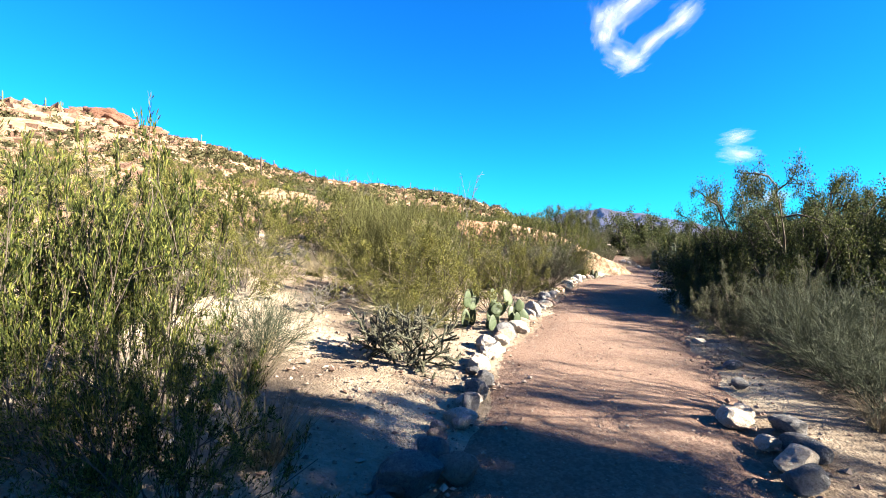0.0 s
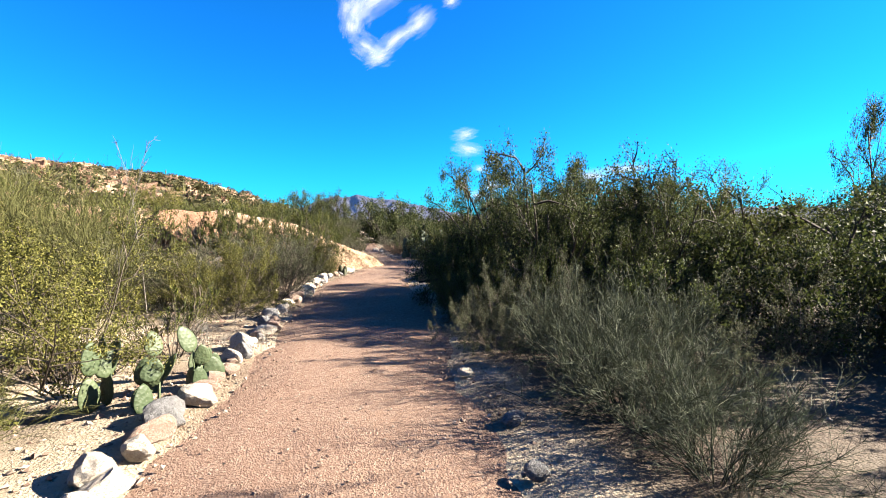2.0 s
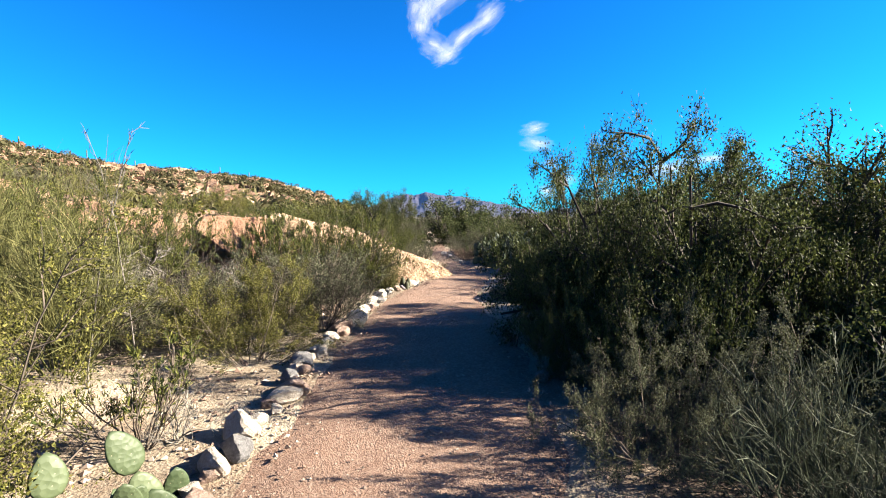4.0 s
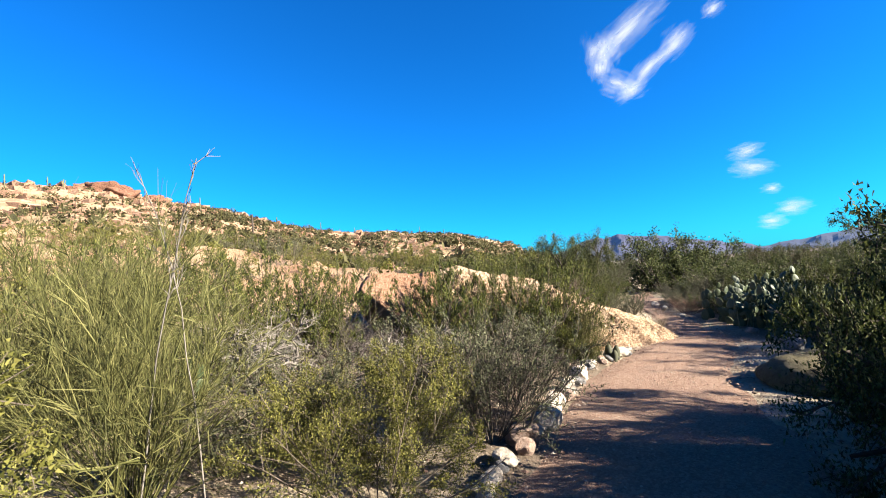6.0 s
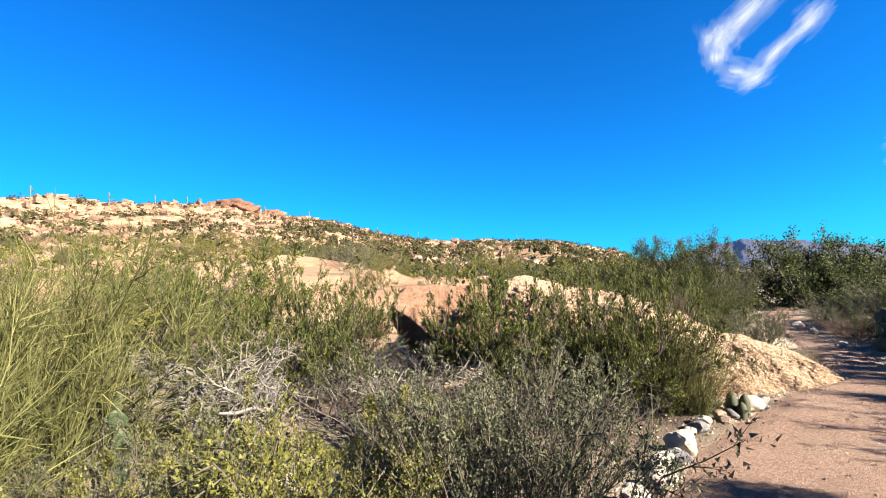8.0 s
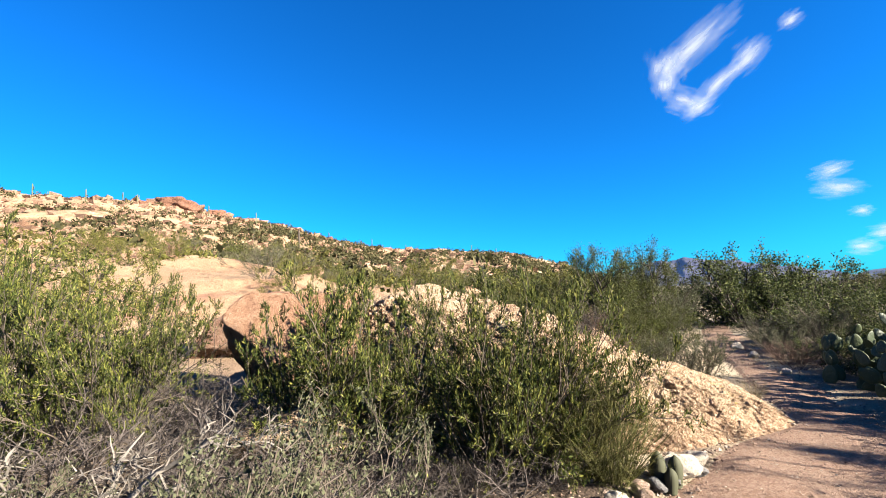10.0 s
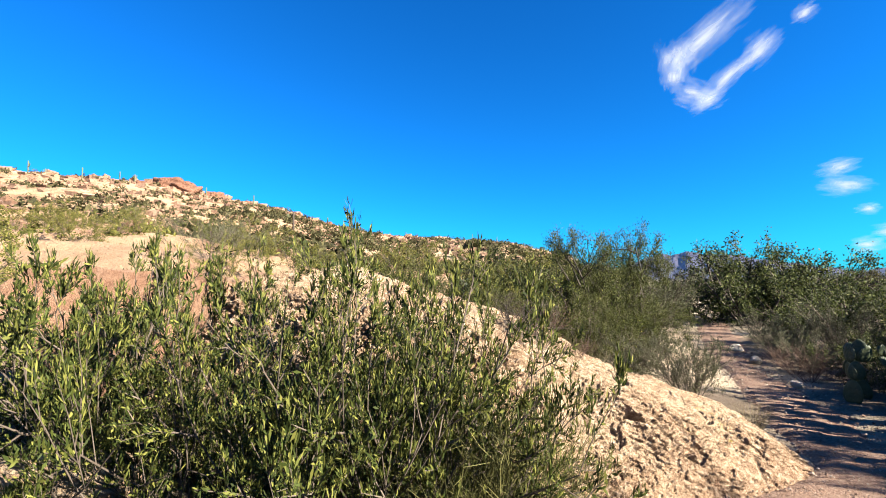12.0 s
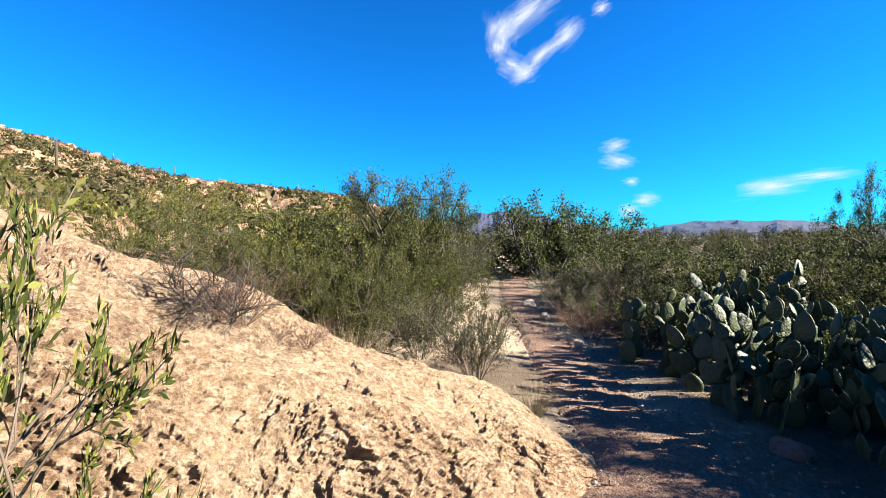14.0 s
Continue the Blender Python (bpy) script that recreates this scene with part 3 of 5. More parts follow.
def dry_bush(seed, bark=None):
    tw = Twigs(seed)
    a = stems(tw, 9, 0.85, 62, 0.08, 0.016, segs=6, wobble=0.3, lift=0.03)
    b = tw.grow(*tw.fork(a, 6, 0.2, 1.0, 52, 0.5, 0.5), segs=4, wobble=0.3, lift=0.05)
    c = tw.grow(*tw.fork(b, 5, 0.2, 1.0, 50, 0.5, 0.5), segs=2, wobble=0.3, lift=0.05)
    tw.grow(*tw.fork(c, 3, 0.2, 1.0, 45, 0.5, 0.6), segs=1, wobble=0.3, lift=0.05)
    return plant("dry_bush", tw, bark or BARK_PALE, None, None)


def dead_tree(seed):
    """A small gnarled dead tree with twisted bleached limbs."""
    tw = Twigs(seed)
    a = stems(tw, 4, 0.62, 40, 0.06, 0.026, segs=8, wobble=0.42, lift=0.06)
    b = tw.grow(*tw.fork(a, 6, 0.25, 1.0, 60, 0.6, 0.45), segs=6, wobble=0.42, lift=0.0)
    c = tw.grow(*tw.fork(b, 6, 0.2, 1.0, 55, 0.5, 0.45), segs=4, wobble=0.4, lift=0.0)
    d = tw.grow(*tw.fork(c, 6, 0.1, 1.0, 50, 0.6, 0.5), segs=3, wobble=0.35, lift=-0.02)
    tw.grow(*tw.fork(d, 4, 0.1, 1.0, 45, 0.6, 0.6), segs=1, wobble=0.3, lift=0.0)
    return plant("dead_tree", tw, BARK_GREY, None, None)


def twig_heap(seed):
    """A low tangle of dead grey twigs."""
    tw = Twigs(seed)
    a = stems(tw, 34, 1.1, 84, 0.35, 0.011, segs=5, wobble=0.26, lift=0.05)
    b = tw.grow(*tw.fork(a, 8, 0.1, 1.0, 48, 0.5, 0.5), segs=4, wobble=0.3, lift=0.02)
    c = tw.grow(*tw.fork(b, 6, 0.1, 1.0, 48, 0.5, 0.5), segs=2, wobble=0.3, lift=0.0)
    tw.grow(*tw.fork(c, 3, 0.1, 1.0, 45, 0.5, 0.6), segs=1, wobble=0.3, lift=0.0)
    return plant("twig_heap", tw, TWIG, None, None)


def flower_stalk(seed):
    """A slender dry flower stalk with short side twigs near its tip."""
    tw = Twigs(seed)
    a = stems(tw, 1, 1.0, 5, 0.02, 0.0026, segs=8, wobble=0.05, lift=0.02)
    b = tw.grow(*tw.fork(a, 12, 0.62, 1.0, 26, 0.09, 0.5), segs=2, wobble=0.2, lift=0.1)
    tw.grow(*tw.fork(b, 3, 0.3, 1.0, 40, 0.5, 0.6), segs=1, wobble=0.2, lift=0.1)
    return plant("flower_stalk", tw, BARK_GREY, None, None)


def rusty_bush(seed):
    tw = Twigs(seed)
    a = stems(tw, 30, 0.9, 60, 0.1, 0.005, segs=3, wobble=0.18, lift=0.05)
    b = tw.grow(*tw.fork(a, 7, 0.2, 1.0, 35, 0.4, 0.6), segs=2, wobble=0.2, lift=0.05)
    q = [tw.leaves(b, 8, 0.024, 0.009, 0.5, 0.1)]
    return plant("buckwheat_bush", tw, LEAF_RUST, q, LEAF_RUST)


def grass_tuft(seed, material=None):
    tw = Twigs(seed)
    stems(tw, 220, 0.9, 38, 0.16, 0.0035, segs=3, wobble=0.10, lift=-0.06, taper=0.15)
    return plant("grass_tuft", tw, material or STRAW, None, None)


def mesquite(seed, leaf=None, bark=None, leafy=1.0, bole=0.0):
    """A many-stemmed tree with a fringe of bare twigs; bole: the height of a clear trunk below the crown."""
    tw = Twigs(seed)
    a = stems(tw, 12, 0.6 - bole * 0.4, 62, 0.10, 0.007 if bole else 0.014, segs=4, wobble=0.14, lift=0.07)
    if bole:
        line = a[0] + np.array([0, 0, bole])
        tw.tubes = [(line, a[1])]
        a = (line, a[1], a[2])
        tw.grow(np.array([[0, 0, -0.05], [0.06, 0.03, -0.05]]), np.array([[0.05, 0.0, 1.0], [0.1, -0.1, 1.0]]), np.full(2, bole + 0.1), np.full(2, 0.02), segs=4, wobble=0.08, taper=0.7)
    b = tw.grow(*tw.fork(a, 7, 0.08, 1.0, 58, 0.48, 0.4, 0.2), segs=3, wobble=0.24, lift=-0.02)
    c = tw.grow(*tw.fork(b, 6, 0.12, 1.0, 55, 0.46, 0.45, 0.2), segs=2, wobble=0.26, lift=-0.02)
    d = tw.grow(*tw.fork(c, 4, 0.15, 1.0, 48, 0.55, 0.5), segs=1, wobble=0.2, lift=0.0)
    tw.grow(*tw.fork(c, 3, 0.5, 1.0, 42, 0.75, 0.3), segs=2, wobble=0.3, lift=0.05)
    thing = new("mesquite_tree")
    part("trunk", tw.stem_mesh("trunk", bark or BARK_DARK), thing)
    if leafy:
        part("crown", quads_mesh("crown", [tw.leaves(d, max(1, int(25 * leafy)), 0.0115, 0.0062, 0.4, 0.1, 0.0, fine=True, loose=0.018), tw.leaves(c, max(1, int(25 * leafy)), 0.0115, 0.0062, 0.4, 0.1, 0.1, fine=True, loose=0.018)], leaf or LEAF_DARK, 3), thing)
    return level(thing)


def palo_verde(seed):
    tw = Twigs(seed)
    a = stems(tw, 13, 0.62, 58, 0.10, 0.014, segs=4, wobble=0.12, lift=0.05)
    b = tw.grow(*tw.fork(a, 8, 0.15, 1.0, 45, 0.55, 0.45), segs=3, wobble=0.16, lift=0.06)
    c = tw.grow(*tw.fork(b, 8, 0.1, 1.0, 42, 0.5, 0.5), segs=2, wobble=0.18, lift=0.02)
    thing = new("palo_verde_tree")
    part("trunk", tw.stem_mesh("trunk", BARK), thing)
    part("crown", quads_mesh("crown", [tw.leaves(c, 64, 0.0125, 0.007, 0.5, 0.1, 0.0, fine=True, loose=0.022)], LEAF_PALO, 3), thing)
    return level(thing)


def far_tree(seed, leaf=None):
    tw = Twigs(seed)
    a = stems(tw, 6, 0.6, 62, 0.08, 0.015, segs=3, wobble=0.16, lift=0.06)
    b = tw.grow(*tw.fork(a, 6, 0.05, 1.0, 52, 0.55, 0.45), segs=2, wobble=0.2, lift=0.05)
    c = tw.grow(*tw.fork(b, 6, 0.1, 1.0, 50, 0.5, 0.45), segs=1, wobble=0.2, lift=0.03)
    thing = new("mesquite_tree")
    part("trunk", tw.stem_mesh("trunk", BARK_DARK), thing)
    part("crown", quads_mesh("crown", [tw.leaves(c, 24, 0.024, 0.016, 0.3, 0.1, 0.0, fine=True, loose=0.026)], leaf or LEAF_DARK, 3), thing)
    return level(thing)


MADE = {}


def put(kind, x, y, size, label, category="shrub", group="", turn=None, wide=1.0, variant=None, sink=0.0, z=None, **kw):
    """One plant of a kind at a place: the first of each variant is built, the rest are copies."""
    n = len(MADE)
    v = variant if variant is not None else int(abs(x * 7 + y * 13)) % 2
    key = (kind, v, *sorted((a, str(b)) for a, b in kw.items()))
    t = turn if turn is not None else (x * 97 + y * 57) % 360
    m = pose(x, y, (ground_z(x, y) if z is None else z) - sink, 0, 0, t) @ Matrix.Diagonal((size * wide, size * wide, size, 1))
    if key not in MADE:
        ob = kind(100 + 17 * n + v, **kw)
        ob.matrix_basis = m
        MADE[key] = ob
    else:
        ob = copy_thing(MADE[key], pose(0, 0, 0))
        ob.matrix_basis = m
    return tagged(ob, label, category, group)


# ---- rocks ----
def rock_mesh(name, seed, size, material, rough=0.25, cuts=3, flat=0.0):
    """A stone: a ball cut by random planes and roughened, its base at z = 0."""
    rng = random.Random(seed)
    bm = bmesh.new()
    bmesh.ops.create_icosphere(bm, subdivisions=cuts, radius=0.5)
    planes = [(Vector((rng.gauss(0, 1), rng.gauss(0, 1), rng.gauss(0, 0.8))).normalized(), rng.uniform(0.26, 0.44)) for _ in range(9)]
    if flat:
        planes.append((Vector((0.05, 0.08, 1)).normalized(), 0.5 - flat))
    off = Vector((seed * 3.7, seed * 1.3, seed * 0.7))
    for v in bm.verts:
        for n, d in planes:
            over = v.co.dot(n) - d
            if over > 0:
                v.co -= n * over
        p = v.co.copy()
        v.co *= 1 + rough * (0.6 * noise.noise(p * 2.6 + off) + 0.35 * noise.noise(p * 6 + off) + 0.2 * noise.noise(p * 14 + off))
    for v in bm.verts:
        v.co = Vector((v.co.x * size[0], v.co.y * size[1], v.co.z * size[2]))
    low = min(v.co.z for v in bm.verts)
    for v in bm.verts:
        v.co.z -= low
    return bmesh_mesh(name, bm, material, cuts > 3)


def boulder(name, x, y, size, seed, material, label, category="rock", turn=0.0, sink=0.15, rough=0.25, cuts=4, flat=0.0, z=None, group=""):
    ob = new(name, rock_mesh(name, seed, size, material, rough, cuts, flat))
    ob.matrix_basis = pose(x, y, (ground_z(x, y) if z is None else z) - sink * size[2], 0, 0, turn)
    return tagged(ob, label, category, group)


# the slickrock ledge that runs down to the trail
FOOT = [(7.05, 17.1, -0.12), (6.5, 16.65, -0.10), (5.9, 16.3, -0.10), (5.35, 15.95, -0.10), (4.9, 15.75, -0.08), (4.3, 15.6, 0.0), (3.3, 15.7, 0.2), (2.2, 15.7, 0.35), (0.6, 16.2, 0.5)]
BROW = [(7.02, 17.18, 0.0), (6.45, 17.2, 0.33), (5.8, 17.0, 0.62), (5.35, 16.75, 0.80), (4.85, 16.7, 1.0), (4.2, 16.45, 1.36), (3.3, 16.5, 1.52), (2.1, 16.5, 1.6), (0.6, 17.0, 1.2)]
RIDGE = [(7.05, 17.3, 0.05), (6.5, 18.1, 0.38), (5.75, 18.0, 0.68), (5.14, 17.9, 0.95), (4.7, 18.2, 1.08), (4.0, 18.6, 1.28), (3.2, 18.8, 1.54), (2.3, 19.0, 1.8), (0.7, 19.4, 1.5)]
BACK = [(7.1, 17.6, -0.12), (7.15, 19.0, -0.12), (6.4, 19.5, 0.0), (5.7, 19.6, 0.2), (5.1, 19.9, 0.3), (4.3, 20.6, 0.5), (3.4, 21.3, 0.7), (2.4, 22.0, 0.9), (0.5, 22.8, 1.0)]


def slickrock_ledge():
    n, m = 520, 300
    t = np.linspace(0, 1, len(RIDGE))
    u = np.linspace(0, 1, n)

    def line(pts):
        p = np.array(pts)
        s = np.stack([np.interp(u, t, p[:, k]) for k in range(3)], 1)
        for _ in range(120):
            s[1:-1] = (s[:-2] + 2 * s[1:-1] + s[2:]) / 4
        return s

    lines = np.stack([line(FOOT), line(BROW), line(RIDGE), line(BACK)], 1)
    v = np.interp(np.linspace(0, 1, m), [0, 0.5, 0.82, 1], [0, 1, 2, 3])
    i = np.minimum(v.astype(int), 2)
    f = (v - i)[None, :, None]
    p = lines[:, i] * (1 - f) + lines[:, i + 1] * f
    for _ in range(160):
        p[:, 1:-1] = (p[:, :-2] + 2 * p[:, 1:-1] + p[:, 2:]) / 4
    v = v * 0.3
    x, y = p[..., 0], p[..., 1]
    amp = np.clip(p[..., 2] + 0.15, 0, 0.6) / 0.6
    z = p[..., 2] + amp * (0.08 * fbm(x * 0.9, y * 0.9, 41, 3) + 0.028 * fbm(x * 2.7, y * 2.7, 45, 4))
    face = np.clip(1.15 - v[None, :] / 0.42 + 0.7 * fbm(x * 1.1, y * 1.1, 66, 3), 0, 1)
    du, dv = np.gradient(np.stack([x, y, z], -1), axis=(0, 1))
    out = unit(np.cross(du, dv))
    out = out * np.where(out[..., 2:] < 0, -1, 1)
    s, w = x + 0.06 * fbm(x * 3, y * 3, 63, 3), y + 0.8 * z + 0.06 * fbm(x * 3, y * 3, 64, 3)
    lump = sum(d * fbm(s * f + 3.1 * k, w * f * 1.15, 80 + k, 2) for k, (f, d) in enumerate(((1.7, 0.04), (4.5, 0.025), (14.0, 0.012))))
    lump = lump + sum(d * shards(s * f, w * f * 1.3, 140 + 7 * k) for k, (f, d) in enumerate(((4.0, 0.03), (8.5, 0.03), (17.0, 0.024), (34.0, 0.014))))
    chips = -0.045 * smooth(0.30, 0.42, fbm(s * 5.5, w * 8.0, 95, 3)) - 0.02 * smooth(0.2, 0.3, fbm(s * 13, w * 17, 97, 2))
    split = np.abs(vnoise(s * 1.9 + 0.25 * fbm(x * 3, w * 3, 61, 3), w * 0.35, 51))
    split = -0.09 * np.exp(-((split / 0.03) ** 2)) * smooth(0.0, 0.3, vnoise(s * 1.3, w * 1.6, 53))
    beds = -0.03 * smooth(0.6, 0.9, np.abs(vnoise(x * 0.4, (z + 0.35 * x) * 7, 57))) * (1 - face)
    lump = amp * (lump * (0.3 + 0.7 * face) + (chips + split) * face + beds)
    x, y, z = x + out[..., 0] * lump, y + out[..., 1] * lump, z + out[..., 2] * lump
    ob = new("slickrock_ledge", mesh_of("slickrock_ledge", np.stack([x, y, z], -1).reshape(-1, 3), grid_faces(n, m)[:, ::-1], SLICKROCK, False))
    ob.data.attributes.new("crumbly", "FLOAT", "POINT").data.foreach_set("value", face.ravel().astype(np.float32))
    return tagged(ob, "sloping tan bedrock ledge with yellow lichen beside the trail", "rock")


LEDGE = slickrock_ledge()
LEDGE_POINTS = np.array([v.co for v in LEDGE.data.vertices])


def rock_z(x, y):
    """Height of the ledge's surface."""
    near = np.argsort((LEDGE_POINTS[:, 0] - x) ** 2 + (LEDGE_POINTS[:, 1] - y) ** 2)[:6]
    return float(LEDGE_POINTS[near, 2].mean()) - 0.02


boulder("boulder", 1.2, 16.3, (2.2, 1.5, 1.75), 23, PINKROCK, "flat-topped reddish boulder among green bushes", turn=28, flat=0.12, rough=0.22, sink=0.0, z=0.15, cuts=5)
boulder("boulder", -1.4, 18.6, (1.6, 1.1, 0.9), 13, REDROCK, "weathered red boulder on the tan slope", turn=30, rough=0.4, sink=0.25)
boulder("boulder", 1.55, 15.1, (1.3, 0.9, 0.6), 21, SLICKROCK, "rounded tan boulder below the slickrock", turn=20)
boulder("earth_bank", 7.75, 13.2, (3.0, 2.3, 0.75), 3, MOSSY, "low mossy brown earth bank beside the trail", "bank", turn=20, rough=0.10, flat=0.16, sink=0.25)

# red cliff and ledges near the crest
for x, y, s, seed, turn in ((-112, 150, 7, 1, 20), (-107, 153, 8, 2, 50), (-100, 158, 5, 3, 70), (-118, 146, 4, 4, 10), (-92, 164, 3, 6, 0), (-84, 170, 3, 9, 60), (-128, 130, 3, 7, 35), (-66, 176, 3, 11, 40), (-46, 190, 3, 12, 25)):
    boulder("cliff_rock", x, y, (s * 1.5, s, s * 0.8), seed, CLIFF, "jagged red cliff rock below the ridge crest", turn=turn, rough=0.7, cuts=4, sink=0.35, group="red rocks of the ridge")


# ---- far mountains ----
def mountain(name, skyline, dist, depth, label):
    az = np.linspace(skyline[0][0], skyline[-1][0], 160)
    el = np.interp(az, [a for a, _ in skyline], [e for _, e in skyline])
    el = el + 0.10 * fbm(az * 1.1, az * 0, 81, 5) * np.clip(el, 0, 1)
    rows = []
    for k in np.linspace(0, 1, 26):
        d = dist - depth * (1 - k)
        ridge = 1 + 0.22 * fbm(az * 0.9, az * 0 + k * 3.0, 91, 4) * (1 - k) * k * 4
        h = -20 + (dist * np.tan(np.radians(el)) + 20) * k**0.8 * ridge
        rows.append(np.stack([d * np.sin(np.radians(az)), d * np.cos(np.radians(az)), h], 1))
    v = np.stack(rows, 1)
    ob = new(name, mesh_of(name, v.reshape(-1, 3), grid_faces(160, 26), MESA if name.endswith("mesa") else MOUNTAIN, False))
    tagged(ob, label, "mountain", kind="structure")


mountain("backdrop_mountain", [(8, 0), (12.5, 1.6), (14.7, 2.5), (16.2, 2.85), (17, 2.6), (18.5, 3.0), (21.3, 2.65), (23.7, 2.3), (27, 1.7), (31, 0.9), (34, 0)], 3900, 1300, "hazy purple mountain peaks on the horizon")
mountain("backdrop_mesa", [(30, 0), (34, 0.9), (37, 1.2), (39.3, 1.75), (43.8, 1.75), (48.5, 1.75), (50.7, 1.6), (52.5, 1.1), (58, 1.3), (66, 1.6), (75, 1.1), (85, 0.5), (95, 0)], 3300, 900, "hazy blue flat-topped mesa on the horizon")


# ---- clouds ----
def cloud(label, wisps):
    thing = new("cloud")
    for az, el, wide, high, roll in wisps:
        d = 3000.0
        c = Vector((d * math.sin(radians(az)) * math.cos(radians(el)), d * math.cos(radians(az)) * math.cos(radians(el)), d * math.sin(radians(el))))
        n = 9
        k = np.linspace(-0.5, 0.5, n)
        a, b = np.meshgrid(k, k, indexing="ij")
        w, h = d * math.tan(radians(wide)), d * math.tan(radians(high))
        me = mesh_of("wisp", np.stack([a * w, b * h, 40 * np.cos(a * 3) * np.cos(b * 3)], -1).reshape(-1, 3), grid_faces(n, n), CLOUD, True)
        uv = me.uv_layers.new(name="UVMap")
        flat = np.stack([a + 0.5, b + 0.5], -1).reshape(-1, 2)
        idx = np.empty(len(me.loops), np.int32)
        me.loops.foreach_get("vertex_index", idx)
        uv.data.foreach_set("uv", flat[idx].ravel().astype(np.float32))
        ob = part("wisp", me, thing)
        ob.matrix_basis = look(c, (0, 0, 0)) @ pose(0, 0, 0, 0, 180, 0) @ pose(0, 0, 0, 0, 0, roll)
        ob.visible_shadow = False
    return tagged(thing, label, "cloud", kind="structure")


CLOUD = mat("thin cloud", m_cloud)
cloud("white wispy cloud shaped like a broken V", [(21.3, 24.9, 15, 5.5, 34), (18.3, 23.4, 6.5, 7.5, 70), (18.0, 21.7, 5, 4.5, 80), (19.9, 19.8, 7.5, 5.0, -28), (21.2, 18.7, 6.5, 3.6, 22), (23.0, 20.6, 11, 3.6, 38), (25.9, 22.5, 8.0, 4.4, 38), (29.9, 24.7, 3.6, 2.8, 20)])
cloud("small white puff of cloud", [(31.6, 10.4, 5.5, 3.0, 10), (32.0, 8.6, 6.5, 3.8, -8), (33.5, 6.3, 3.2, 1.8, 0)])
cloud("small white cloud low over the horizon", [(35.0, 4.2, 5.5, 3.0, 5), (33.3, 3.0, 4.5, 2.8, 0)])
cloud("thin flat streak of white cloud", [(46.5, 5.2, 11, 4.0, 6), (50.5, 6.0, 9, 2.2, 4)])


# ---- stones along the trail ----
def border_stones():
    rng = random.Random(4)
    kinds = [STONE_PALE, STONE_PALE, STONE_PALE, STONE_PINK, STONE_GREY]
    words = {STONE_PALE: "pale tan fieldstone lining the gravel trail", STONE_GREY: "dark grey fieldstone lining the gravel trail", STONE_PINK: "pinkish fieldstone lining the gravel trail"}
    y = 2.2
    n = 0
    while y < 15.75:
        s = rng.choice((0.14, 0.18, 0.22, 0.26, 0.32)) * (0.9 if y < 4.2 else 1.0)
        x = float(left_edge(y)) + rng.uniform(-0.10, 0.05)
        m = kinds[rng.randrange(5)] if y > 3.4 else (STONE_GREY if n % 3 else STONE_PINK)
        boulder("border_stone", x, y, (s * rng.uniform(0.9, 1.5), s * rng.uniform(0.75, 1.1), s * rng.uniform(0.6, 0.95)), 200 + n, m, words[m], "stone", turn=rng.uniform(0, 180), sink=0.22, rough=0.22, cuts=3, z=0.0, group="stones lining the trail")
        y += s * rng.uniform(0.6, 1.0)
        n += 1
    for x, y, s, m in ((2.35, 3.66, 0.28, STONE_PALE), (2.52, 3.82, 0.22, STONE_PALE), (2.68, 3.52, 0.27, STONE_GREY), (2.36, 3.28, 0.2, STONE_PALE), (2.5, 3.14, 0.3, STONE_GREY), (2.32, 2.98, 0.3, STONE_PALE), (2.2, 2.75, 0.3, STONE_GREY), (-0.85, 2.97, 0.26, STONE_GREY), (-0.1, 2.6, 0.42, STONE_GREY), (0.2, 2.75, 0.3, STONE_PINK), (5.15, 15.7, 0.26, STONE_PALE), (5.42, 15.78, 0.3, STONE_PALE), (5.3, 15.5, 0.22, STONE_GREY),
                       (2.95, 4.55, 0.2, STONE_GREY), (3.3, 5.2, 0.2, STONE_GREY), (3.55, 6.3, 0.18, STONE_PALE), (4.6, 8.6, 0.2, STONE_GREY), (9.05, 22.6, 0.3, STONE_PALE), (8.7, 20.6, 0.2, STONE_PALE), (9.4, 24.2, 0.35, STONE_PALE),
                       (8.85, 16.3, 0.36, STONE_GREY), (9.3, 15.8, 0.4, STONE_GREY), (8.6, 17.2, 0.3, STONE_PINK), (8.2, 15.3, 0.4, STONE_GREY)):
        boulder("border_stone", x, y, (s * 1.05, s * 0.8, s * 0.6), 300 + n, m, words[m], "stone", turn=rng.uniform(0, 180), sink=0.2, rough=0.22, cuts=3, z=0.0, group="stones lining the trail")
        n += 1


border_stones()


